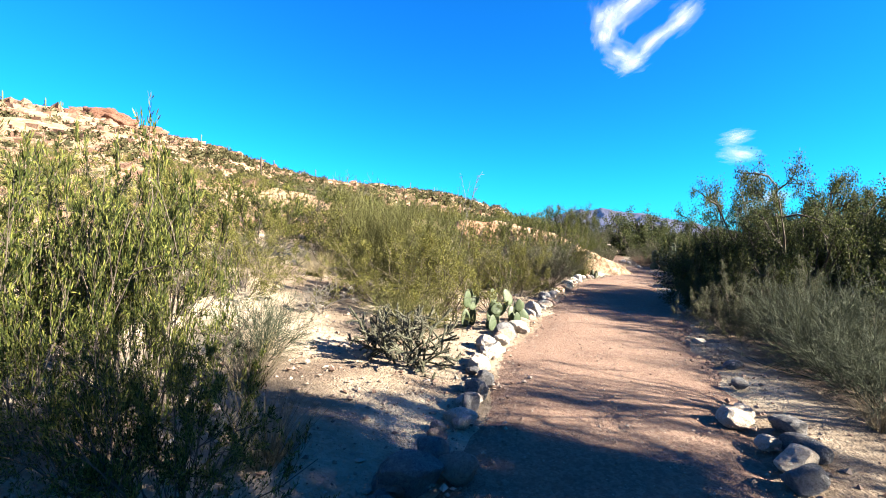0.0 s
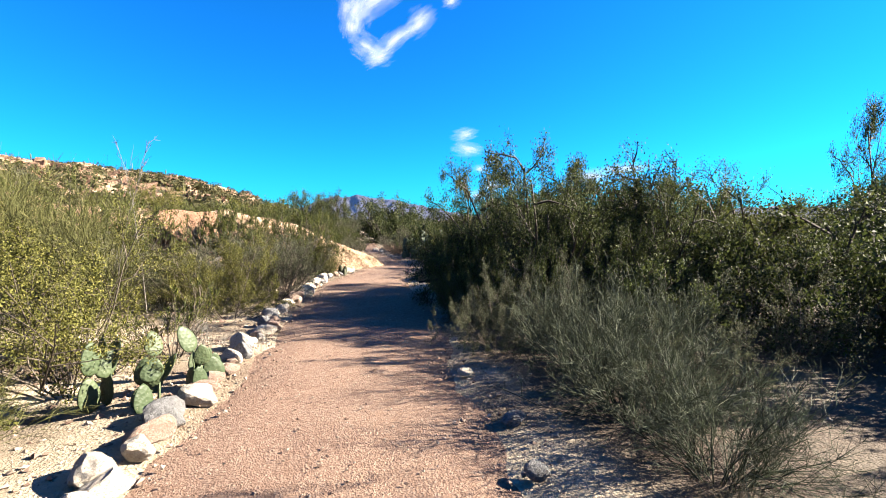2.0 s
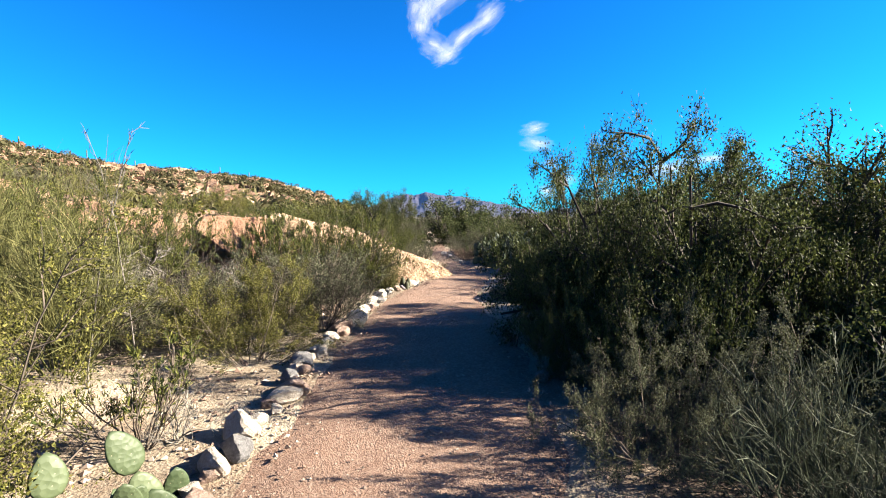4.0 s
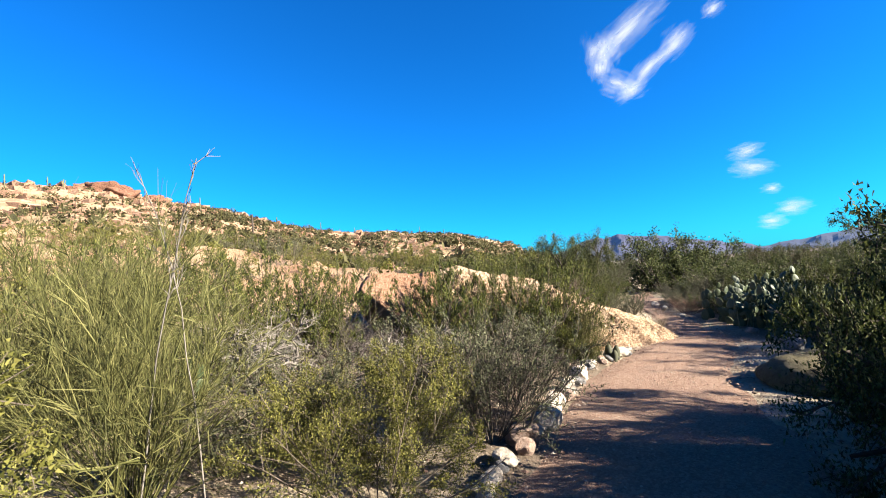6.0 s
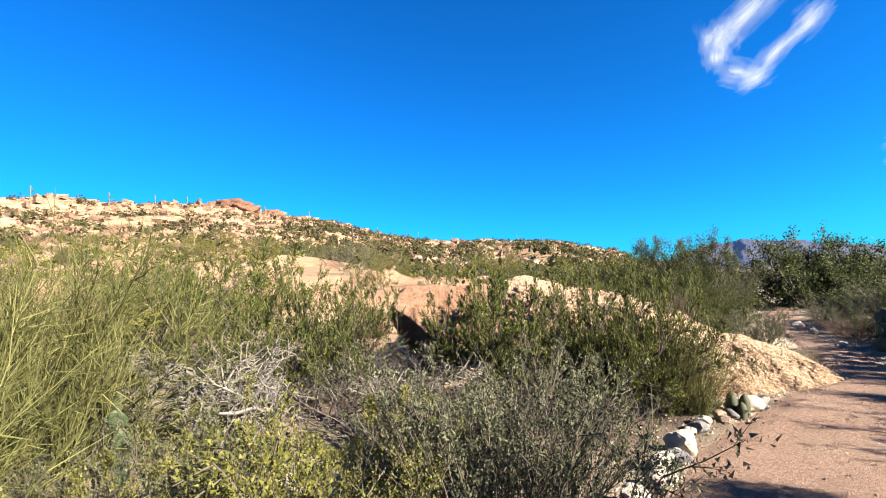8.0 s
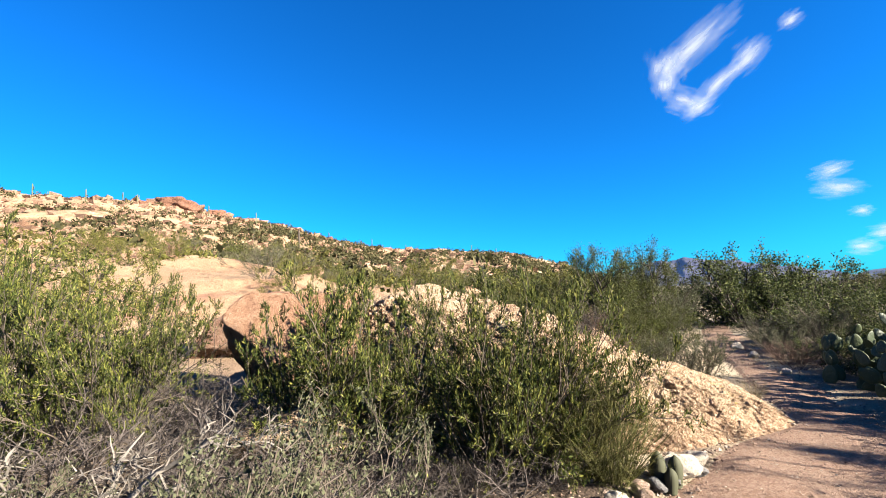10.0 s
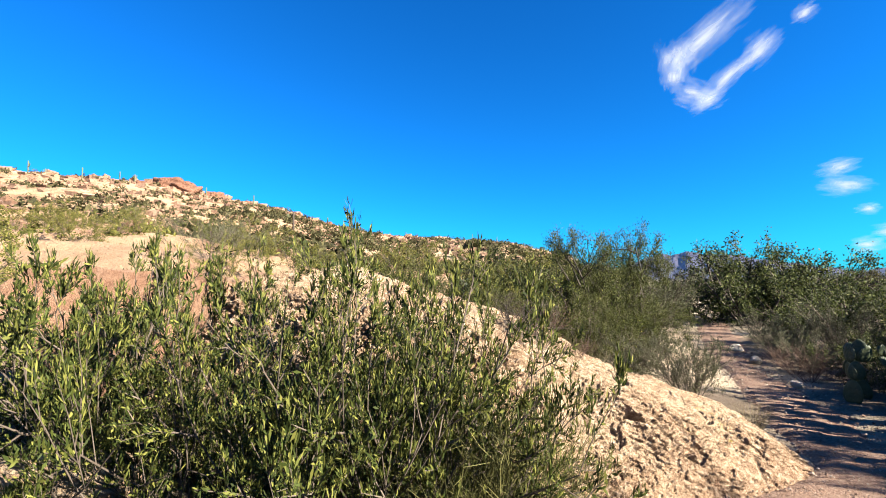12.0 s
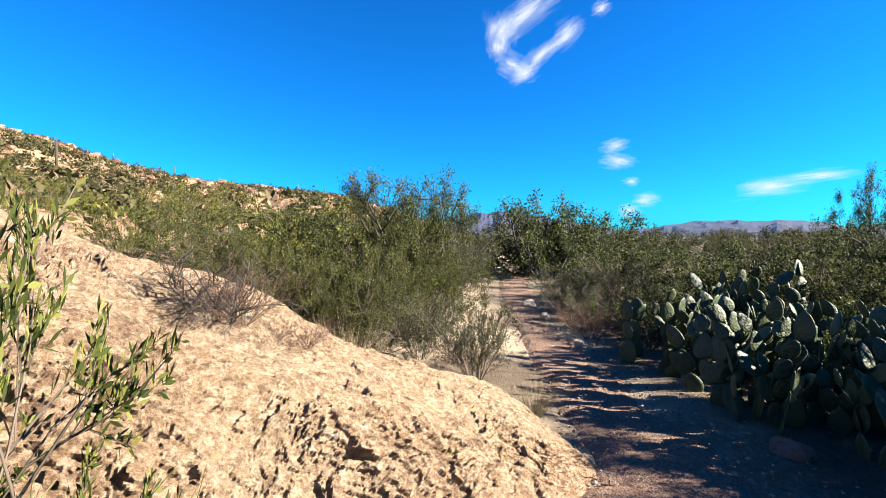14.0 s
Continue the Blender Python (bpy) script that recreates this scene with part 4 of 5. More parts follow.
def pebbles(name, count, seed, spot, lo, hi, label):
    rng = np.random.default_rng(seed)
    x, y = spot(rng, count)
    z = np.where((x > left_edge(y)) & (x < right_edge(y)), 0.012, height(x, y))
    base = np.array([(1, 0, 0), (0, 1, 0), (-1, 0, 0), (0, -1, 0), (0, 0, 1), (0, 0, -1)], float)
    tri = np.array([(0, 1, 4), (1, 2, 4), (2, 3, 4), (3, 0, 4), (1, 0, 5), (2, 1, 5), (3, 2, 5), (0, 3, 5)])
    s = lo * (hi / lo) ** (rng.uniform(0, 1, count) ** 2.2)
    v = base[None] * rng.uniform(0.6, 1.3, (count, 6, 1)) * np.array([1, 1, 0.65]) + rng.normal(0, 0.15, (count, 6, 3))
    a = rng.uniform(0, 6.28, count)
    ca, sa = np.cos(a)[:, None], np.sin(a)[:, None]
    v = np.stack([v[..., 0] * ca - v[..., 1] * sa, v[..., 0] * sa + v[..., 1] * ca, v[..., 2]], -1) * s[:, None, None] / 2
    v = v + np.stack([x, y, z + s * 0.12], -1)[:, None]
    f = (tri[None] + 6 * np.arange(count)[:, None, None]).reshape(-1, 3)
    tagged(new(name, mesh_of(name, v.reshape(-1, 3), f, PEBBLE)), label, "gravel", kind="stuff")


def on_trail(rng, n):
    y = rng.uniform(0.5, 24, n)
    return left_edge(y) + (right_edge(y) - left_edge(y)) * rng.uniform(0, 1, n), y


def on_left(rng, n):
    y = rng.uniform(1.5, 18, n)
    return left_edge(y) - np.abs(rng.normal(0, 2.6, n)), y


def on_right(rng, n):
    y = rng.uniform(1.5, 24, n)
    return right_edge(y) + np.abs(rng.normal(0, 1.6, n)), y


def at_edge(rng, n):
    y = rng.uniform(1.5, 24, n)
    return np.where(rng.uniform(0, 1, n) < 0.5, left_edge(y) + rng.normal(0.1, 0.18, n), right_edge(y) + rng.normal(-0.05, 0.25, n)), y


pebbles("trail_gravel", 12000, 1, on_trail, 0.007, 0.032, "loose crushed gravel on the trail")
pebbles("loose_stones", 12000, 2, on_left, 0.010, 0.075, "loose pale stones scattered on the soil")
pebbles("loose_stones", 2500, 3, on_right, 0.008, 0.06, "loose stones and litter under the trees")
pebbles("edge_gravel", 5000, 5, at_edge, 0.008, 0.06, "coarse gravel along the trail edges")


# ---- shrubs beside the trail, from the start onwards ----
HOP = "green narrow-leaved hop bush with brown stems"
GOLD = "yellow-green small-leaved creosote bush on gravelly soil"
GREY = "grey-green twiggy brittle bush beside the trail"
DRY = "leafless bleached grey shrub with crooked twigs"
BROOM = "yellow-green wiry broom bush with thin stems"
for x, y, s, w in ((-2.35, 2.75, 2.2, 0.42), (-1.9, 3.25, 1.75, 0.36), (-2.9, 3.9, 1.5, 0.5), (-1.15, 2.2, 0.85, 0.65), (-3.4, 3.0, 2.2, 0.5), (-1.6, 2.35, 1.1, 0.5)):
    put(hop_bush, x, y, s, "tall green narrow-leaved hop bush in part shade", wide=w)
put(broom_bush, -1.75, 4.6, 0.75, "grey-green dry broom bush beside hop bush", material=GREY_STEM)
put(grass_tuft, -0.95, 2.75, 0.55, "dry straw-coloured grass tuft under a bush", "grass")
put(grass_tuft, -1.5, 3.9, 0.5, "dry straw-coloured grass tuft under a bush", "grass")
put(gold_bush, -3.1, 7.4, 1.35, GOLD, wide=1.0)
put(gold_bush, -5.2, 8.3, 1.3, GOLD, wide=1.0, lite=True)
put(dry_bush, -1.75, 6.9, 0.55, "small brown leafless bush on pale soil")
put(grass_tuft, -2.6, 9.8, 0.7, "dry straw-coloured grass tuft on pale soil", "grass")
put(gold_bush, 0.15, 7.75, 1.75, GOLD, wide=0.95)
put(gold_bush, -0.9, 8.3, 1.6, GOLD, wide=0.9)
put(broom_bush, -0.3, 6.2, 0.8, BROOM)
put(broom_bush, -0.05, 10.1, 2.15, "tall yellow-green broom bush with wiry stems", wide=0.6)
put(gold_bush, -2.9, 11.8, 1.7, GOLD, lite=True)
put(hop_bush, -4.6, 11.4, 1.7, HOP)
put(gold_bush, -6.3, 10.2, 1.6, GOLD, lite=True)
put(grey_bush, -4.0, 9.5, 0.9, GREY)
put(hop_bush, -7.5, 7.0, 1.8, HOP)
put(gold_bush, -5.5, 5.5, 1.4, GOLD, lite=True)

sprig = wand_bush(41)
sprig.matrix_basis = pose(0.96, 8.52, ground_z(0.96, 8.52), 0, 0, 20) @ Matrix.Diagonal((0.9, 0.9, 0.92, 1))
tagged(sprig, "small sparse green bush with bare upright twigs on pale soil", "shrub")
put(dry_bush, 1.2, 8.5, 0.5, "small leafless shrub with bare forked twigs")
put(gold_bush, 1.7, 10.3, 1.4, GOLD, wide=0.85)
put(gold_bush, 1.6, 11.2, 1.25, GOLD, wide=0.85)
put(grey_bush, 2.6, 11.6, 1.35, GREY, wide=0.9)
put(grey_bush, 2.2, 12.3, 1.25, GREY, wide=0.9)
put(grey_bush, 3.0, 12.5, 1.2, GREY, wide=0.85)
put(grey_bush, 0.75, 11.3, 1.05, "silvery grey twiggy bush with bare lower stems")
put(broom_bush, -1.3, 11.9, 1.9, "tall yellow-green broom bush with wiry stems", wide=0.75)
put(broom_bush, -2.3, 12.6, 2.3, "tall yellow-green broom bush with wiry stems", wide=0.75)
put(broom_bush, -1.5, 10.8, 2.1, "tall yellow-green broom bush with wiry stems", wide=0.55)
put(grey_bush, 0.35, 10.7, 0.85, "silvery grey twiggy bush with bare lower stems", wide=0.9)
put(twig_heap, 0.0, 11.1, 0.7, "tangle of bleached bare twigs between green bushes", "dead brush", wide=0.7)
for x, y, h in ((0.65, 9.88, 2.5), (0.23, 9.69, 2.55)):
    put(flower_stalk, x, y, h, "tall slender dry flower stalk rising from a bush", "stalk")
put(dead_tree, 0.2, 12.7, 1.15, "gnarled dead tree with twisted bleached limbs", "tree")
put(dry_bush, -0.5, 13.3, 1.1, DRY)
for x, y, h, w in ((0.1, 14.5, 1.7, 0.6), (-1.4, 14.9, 1.9, 0.7), (-0.6, 14.0, 1.6, 0.7), (1.9, 15.3, 1.8, 0.6), (2.4, 15.45, 1.75, 0.6), (3.85, 15.4, 2.05, 0.55), (3.45, 15.3, 1.9, 0.6), (4.2, 15.5, 1.15, 0.55), (-0.5, 15.6, 1.5, 0.7)):
    put(hop_bush, x, y, h, HOP, wide=w)
put(broom_bush, 4.3, 15.3, 1.0, "green wiry broom tuft against the rock ledge", wide=0.8)
put(grass_tuft, 4.55, 15.25, 0.8, "green wiry grass tuft against the rock ledge", "grass", material=GREEN_STEM)
for x, y, h in ((0.9, 13.5, 0.8), (1.6, 13.6, 0.85), (2.3, 13.8, 0.75), (0.3, 13.9, 0.8), (1.2, 14.2, 0.9), (3.1, 14.4, 0.45), (3.7, 14.8, 0.5), (2.7, 13.2, 0.5), (2.9, 15.0, 0.5), (1.7, 14.9, 0.5)):
    put(dry_bush, x, y, h, "low heap of dead grey twigs under green bushes", wide=1.35, bark=TWIG)
put(grey_bush, 1.5, 12.6, 0.8, GREY)
for x, y, h, w in ((0.2, 14.9, 0.95, 0.9), (-0.8, 14.3, 0.95, 1.0), (1.0, 14.6, 0.6, 1.1), (0.6, 15.4, 0.7, 1.0), (2.6, 14.7, 0.5, 1.0), (1.9, 14.2, 0.5, 1.1), (3.3, 14.9, 0.4, 1.0)):
    put(twig_heap, x, y, h, "tangled heap of dead grey twigs under green bushes", "dead brush", wide=w)
put(hop_bush, -3.6, 15.3, 1.8, HOP)
put(gold_bush, -3.9, 17.8, 1.6, GOLD, lite=True)
put(hop_bush, -5.8, 17.0, 1.8, HOP, lite=True)

# behind the ledge
put(dry_bush, 4.72, 17.25, 0.42, "small dark leafless bush growing from the rock", z=rock_z(4.72, 17.25), bark=BARK_DARK)
put(dry_bush, 4.5, 17.3, 0.35, "small dark leafless bush growing from the rock", z=rock_z(4.5, 17.3), bark=BARK_DARK, wide=1.4)
put(twig_heap, 4.65, 17.2, 0.3, "small dark tangle of twigs growing from the rock", z=rock_z(4.65, 17.2), wide=0.6)
put(rusty_bush, 4.8, 17.3, 0.42, "small dark leafless bush growing from the rock", z=rock_z(4.8, 17.3))
put(rusty_bush, 5.15, 17.45, 0.22, "low rust-brown dry twigs on the rock", z=rock_z(5.15, 17.45), wide=1.5)
put(rusty_bush, 4.95, 17.3, 0.2, "low rust-brown dry twigs on the rock", z=rock_z(4.95, 17.3), wide=1.5)
put(grass_tuft, 5.35, 18.9, 0.75, "dry straw-coloured grass tuft behind the rock", "grass")
put(grass_tuft, 7.0, 18.2, 0.4, "dry straw-coloured grass tuft at the trail edge", "grass")
put(grey_bush, 6.75, 19.2, 0.95, GREY, wide=0.85)
put(grey_bush, 6.3, 20.2, 0.9, GREY, wide=1.0)
put(gold_bush, 6.0, 23.4, 1.9, GOLD, lite=True, material=LEAF_HOP)
put(gold_bush, 5.0, 22.6, 1.7, GOLD, lite=True, material=LEAF_HOP)
put(mesquite, 7.0, 25.2, 2.9, "grey-green mesquite with spiky upright top", "tree", leaf=LEAF_PALO, wide=0.65)
put(grey_bush, 7.7, 25.0, 1.9, GREY, wide=0.8)
put(gold_bush, 3.6, 24.0, 1.7, GOLD, lite=True, material=LEAF_HOP)
put(gold_bush, 2.2, 25.0, 1.5, GOLD, lite=True, material=LEAF_HOP)
put(hop_bush, 0.8, 25.5, 1.3, HOP)
for x, y, h in ((5.6, 24.6, 1.8), (6.4, 26.3, 1.95), (4.4, 25.6, 1.7), (3.0, 26.8, 1.6), (7.6, 27.2, 1.85), (1.2, 27.5, 1.5), (5.4, 28.6, 2.0)):
    put(gold_bush, x, y, h, "dense olive-green bush behind the rock ledge", lite=True, material=LEAF_PALO, wide=0.9)
put(gold_bush, 4.4, 27.5, 2.1, GOLD, lite=True)
for x, y, h, w in ((5.5, 20.7, 1.2, 0.75), (4.75, 21.0, 1.3, 0.75), (6.2, 21.5, 1.35, 0.75), (4.0, 21.7, 1.35, 0.75), (6.7, 22.8, 1.5, 0.75), (3.2, 22.6, 1.35, 0.75), (5.3, 22.0, 1.45, 0.7)):
    put(gold_bush, x, y, h, "dense dark green bush growing close behind the rock", material=LEAF_PALO, wide=w)

# right of the trail
YG = "yellow-green leafy bush beside the trail"
put(gold_bush, 4.35, 6.9, 1.05, YG, material=LEAF_GREY, wide=0.65)
put(gold_bush, 5.0, 6.6, 1.15, YG, material=LEAF_GREY, wide=0.7)
put(broom_bush, 4.6, 5.75, 1.15, "grey-green rounded broom bush beside the trail", material=GREY_STEM, wide=0.85)
put(broom_bush, 5.2, 5.5, 1.05, "grey-green rounded broom bush beside the trail", material=GREY_STEM, wide=0.85)
put(broom_bush, 4.15, 4.75, 1.0, "low green broom bush beside the trail", material=GREY_STEM, wide=1.0)
put(broom_bush, 3.95, 4.0, 0.8, "low green broom bush beside the trail", material=GREY_STEM, wide=1.1)
put(gold_bush, 4.9, 4.9, 0.7, "low dull green bush under the trees", material=LEAF_GREY)
put(grass_tuft, 3.45, 3.6, 0.35, "dry straw-coloured grass tuft at the trail edge", "grass")

# Mostly unseen mesquites, added so their shadows fall over pears and trail.
for x, y, h in ((12.3, 15.6, 2.8), (12.4, 16.8, 2.6), (12.5, 18.4, 1.9), (11.9, 14.4, 2.8), (12.9, 13.2, 3.0)):
    put(mesquite, x, y, h, "dense dark green mesquite tree behind the prickly pear", "tree", wide=0.7)
for x, y, h in ((9.7, 16.5, 0.8), (10.1, 15.8, 1.0), (10.8, 16.4, 1.1), (9.3, 15.6, 0.7), (9.7, 19.8, 0.9), (9.9, 20.6, 0.9), (10.3, 18.6, 1.0), (9.6, 20.2, 0.7)):
    put(gold_bush, x, y, h, "low dark green thicket beside the prickly pear", "thicket", material=LEAF_DARK, wide=0.8, lite=True)
for x, y, h, m in ((7.0, 4.9, 1.1, LEAF_GREY), (7.7, 5.6, 1.4, LEAF_DARK), (6.6, 5.7, 1.0, LEAF_GREY), (8.4, 4.9, 1.4, LEAF_DARK), (8.9, 5.8, 1.6, LEAF_DARK), (7.9, 4.2, 1.1, LEAF_GREY), (6.2, 6.4, 1.2, LEAF_DARK), (7.2, 6.3, 1.4, LEAF_DARK), (9.6, 5.2, 1.6, LEAF_DARK)):
    put(gold_bush, x, y, h, "dark shaded thicket on leaf litter under the trees", "thicket", material=m, wide=0.9, lite=True)
MESQ = "dense dark green mesquite tree with bare twig tips"
for x, y, s, w in ((6.95, 11.0, 2.4, 0.55), (6.8, 9.7, 2.95, 0.6), (6.4, 8.5, 2.6, 0.6), (7.9, 8.4, 2.3, 0.65), (8.3, 10.2, 2.6, 0.65), (7.4, 7.2, 2.2, 0.6)):
    put(mesquite, x, y, s, MESQ, "tree", wide=w)
for x, y, s in ((5.2, 8.0, 1.3), (5.4, 8.8, 1.5), (5.75, 9.6, 1.6), (6.1, 10.4, 1.6), (6.5, 11.2, 1.5), (5.9, 8.4, 1.7), (6.6, 7.3, 1.5), (7.8, 6.6, 1.4), (9.0, 6.4, 1.4), (5.0, 8.5, 1.2), (5.3, 9.2, 1.4), (5.6, 9.0, 1.7), (5.9, 10.0, 1.7), (6.2, 9.3, 1.9), (6.3, 10.9, 1.5), (6.6, 10.2, 1.9), (7.0, 9.0, 2.0), (6.9, 8.0, 1.9), (5.6, 7.5, 1.4)):
    put(gold_bush, x, y, s, "dense green thicket under the mesquite trees", "thicket", material=LEAF_DARK if y > 7.0 else LEAF_GREY, wide=0.5, lite=x > 5.45)
for x, y, h in ((9.7, 7.6, 2.75), (10.6, 9.0, 2.8)):
    put(palo_verde, x, y, h, "rounded yellow-green palo verde tree behind the mesquite", "tree", wide=1.0)
# These four trees stand out of view, added to shade the trail's start.
put(mesquite, 7.3, 0.2, 5.3, "tall mesquite tree with a clear trunk", "tree", leafy=1.0, bole=0.5, wide=0.5)
for x, y, h in ((4.7, -0.05, 4.9), (5.4, -1.1, 4.6)):
    put(mesquite, x, y, h, "tall dense mesquite tree shading the trail", "tree", wide=0.42)
put(palo_verde, 4.0, -1.2, 4.3, "rounded palo verde tree beside the trail", "tree", wide=0.8)
put(mesquite, 5.65, 2.9, 3.4, "bare mesquite tree with dark overhanging twigs", "tree", leafy=0.0, bole=0.5, wide=0.55)
# Added largely beyond the view to cast shade on the right-hand ground.
for x, y, s, w in ((6.4, -0.6, 3.1, 1.0), (8.3, 3.2, 1.8, 1.0), (9.4, 4.3, 2.2, 1.0), (10.0, 1.6, 2.4, 1.1), (8.8, 0.6, 2.4, 1.1), (11.6, 3.2, 2.4, 1.1), (10.6, 15.6, 1.5, 1.3), (11.8, 16.2, 1.6, 1.3)):
    put(far_tree, x, y, s, MESQ, "tree", wide=w, variant=int(y) % 4, leaf=LEAF_DARK)
for x, y, s in ((11.8, 5.2, 2.4), (13.5, 8.0, 2.5), (12.0, 10.5, 3.0), (10.8, 13.2, 2.1), (10.2, 2.6, 2.2), (14.5, 4.5, 2.6), (12.5, 1.0, 2.6), (8.0, 0.3, 2.4), (10.2, 13.2, 1.7), (12.4, 13.9, 2.0), (13.0, 17.5, 2.0), (13.6, 15.8, 2.2), (4.6, -3.0, 3.0)):
    put(far_tree, x, y, s, "dark green mesquite tree of the flat woodland", "tree", "woodland trees", variant=int(x) % 4, leaf=LEAF_DARK)
for x, y, h in ((18.8, 7.8, 5.2), (22.0, 25.7, 4.2)):
    put(mesquite, x, y, h, "tall dark tree rising over the woodland", "tree", wide=0.34)
for x, y, h in ((11.2, 18.2, 1.2), (11.6, 19.4, 1.4), (12.3, 20.4, 1.5), (11.7, 21.4, 1.4), (12.6, 18.8, 1.5), (11.0, 20.6, 1.1), (12.0, 22.6, 1.6), (11.4, 24.0, 1.5), (13.4, 21.6, 1.8), (12.6, 24.6, 1.8)):
    put(gold_bush, x, y, h, "dark green thicket behind the prickly pear", "thicket", material=LEAF_DARK if y > 20.5 else LEAF_PALO, wide=1.05, lite=True)


# ---- cacti ----
def pad_mesh(seed, long=0.26, wide=0.2, thick=0.028):
    rng = random.Random(seed)
    n, m = 9, 12
    v, f = [(0, 0, 0)], []
    lean = rng.uniform(-0.04, 0.04)
    for i in range(1, n):
        t = i / n
        half = wide / 2 * math.sin(math.pi * t**0.8) ** 0.62
        for k in range(m):
            a = 2 * math.pi * k / m
            v.append((half * math.cos(a) + lean * t * t, thick / 2 * math.sin(a) * (0.5 + half / wide), long * t))
    v.append((lean, 0, long))
    bm = bmesh.new()
    vs = [bm.verts.new(p) for p in v]
    for k in range(m):
        bm.faces.new((vs[0], vs[1 + (k + 1) % m], vs[1 + k]))
        bm.faces.new((vs[-1], vs[1 + (n - 2) * m + k], vs[1 + (n - 2) * m + (k + 1) % m]))
        for i in range(n - 2):
            a, b = 1 + i * m + k, 1 + i * m + (k + 1) % m
            bm.faces.new((vs[a], vs[b], vs[b + m], vs[a + m]))
    return bmesh_mesh("pad", bm, PAD, True)


PADS = [pad_mesh(1, 0.29, 0.2), pad_mesh(2, 0.26, 0.2), pad_mesh(3, 0.33, 0.2), pad_mesh(4, 0.25, 0.17)]


def prickly_pear(x, y, clumps, height_pads, seed, label, size=1.0, spread=0.5, aim=-26):
    """Chains of pads, each rooted on the rim of the one below."""
    rng = random.Random(seed)
    thing = new("prickly_pear")
    thing.location = (x, y, ground_z(x, y))
    for _ in range(clumps):
        a, r = rng.uniform(0, 6.28), spread * math.sqrt(rng.random())
        m = pose(r * math.cos(a) * 1.3, r * math.sin(a), -0.03, rng.gauss(0, 6), rng.gauss(0, 8), rng.gauss(aim, 16) if rng.random() < 0.68 else rng.gauss(aim + 84, 16)) @ Matrix.Scale(size * rng.uniform(0.9, 1.2), 4)
        todo = [(m, 0)]
        while todo:
            m, k = todo.pop()
            me = PADS[rng.randrange(len(PADS))]
            ob = part("pad", me, thing)
            ob.matrix_basis = m
            top = max(v.co.z for v in me.vertices)
            if k + 1 < height_pads:
                for _ in range(rng.choice((1, 1, 1, 2, 2)) if k else 2):
                    tilt = rng.gauss(0, 17)
                    up = m @ pose(math.sin(radians(tilt)) * top * 0.36, 0, top * (0.55 + 0.42 * math.cos(radians(tilt))), rng.gauss(0, 11), tilt, rng.gauss(0, 17)) @ Matrix.Scale(rng.uniform(0.82, 1.0), 4)
                    if up.translation.z > 0.05 and up.col[2].normalized().z > 0.72 and rng.random() < 0.9:
                        todo.append((up, k + 1))
    return tagged(thing, label, "cactus")


prickly_pear(0.8, 7.0, 6, 2, 3, "low prickly pear with pale green pads beside the stones", 0.9, 0.3, 30)
prickly_pear(1.34, 7.4, 5, 2, 5, "low prickly pear with pale green pads beside the stones", 0.85, 0.28, 30)
PEAR = "large prickly pear clump with pale-rimmed green pads"
prickly_pear(9.5, 18.85, 12, 5, 11, PEAR, 0.85, 0.55)
prickly_pear(9.55, 18.0, 17, 5, 12, PEAR, 0.85, 0.7)
prickly_pear(10.0, 17.1, 17, 5, 13, PEAR, 0.85, 0.7)
prickly_pear(8.9, 19.7, 2, 3, 14, "small prickly pear with dark pads beside the trail", 1.0, 0.3)
prickly_pear(10.5, 19.6, 9, 5, 15, PEAR, 1.0, 0.6)
prickly_pear(12.5, 21.5, 5, 4, 16, PEAR, 1.1, 0.5)
prickly_pear(11.0, 25.5, 4, 3, 17, "small prickly pear among grey bushes", 1.0, 0.4)
prickly_pear(2.9, 25.6, 3, 4, 18, "prickly pear among green bushes behind the rock", 1.0, 0.3)
prickly_pear(-0.75, 12.2, 2, 3, 19, "small prickly pear among dry twigs", 1.0, 0.2)
prickly_pear(9.1, 17.7, 12, 4, 21, PEAR, 0.8, 0.42)
prickly_pear(9.2, 16.8, 12, 4, 22, PEAR, 0.85, 0.5)


def staghorn_cholla(x, y, size):
    tw = Twigs(77)
    a = stems(tw, 18, 0.34, 66, 0.12, 0.010, segs=3, wobble=0.2, lift=0.02, taper=0.9)
    b = tw.grow(*tw.fork(a, 4, 0.4, 1.0, 62, 0.8, 0.95), segs=2, wobble=0.2, lift=0.1, taper=0.9)
    c = tw.grow(*tw.fork(b, 4, 0.3, 1.0, 62, 0.62, 0.95), segs=2, wobble=0.2, lift=0.12, taper=0.9)
    thing = new("cholla_cactus")
    part("branchwork", tw.stem_mesh("branchwork", CHOLLA, 6), thing)
    q = [tw.leaves(k, n, 0.028, 0.0035, 0.1, 0.0, 0.0) for k, n in ((a, 120), (b, 80), (c, 55))]
    part("spine_cover", quads_mesh("spine_cover", q, SPINE), thing, "dense pale spines")
    thing.matrix_basis = pose(x, y, ground_z(x, y), 0, 0, 30) @ Matrix.Scale(size, 4)
    tagged(thing, "grey-green branching cholla cactus with pale spines", "cactus")


staghorn_cholla(-0.35, 4.95, 1.15)


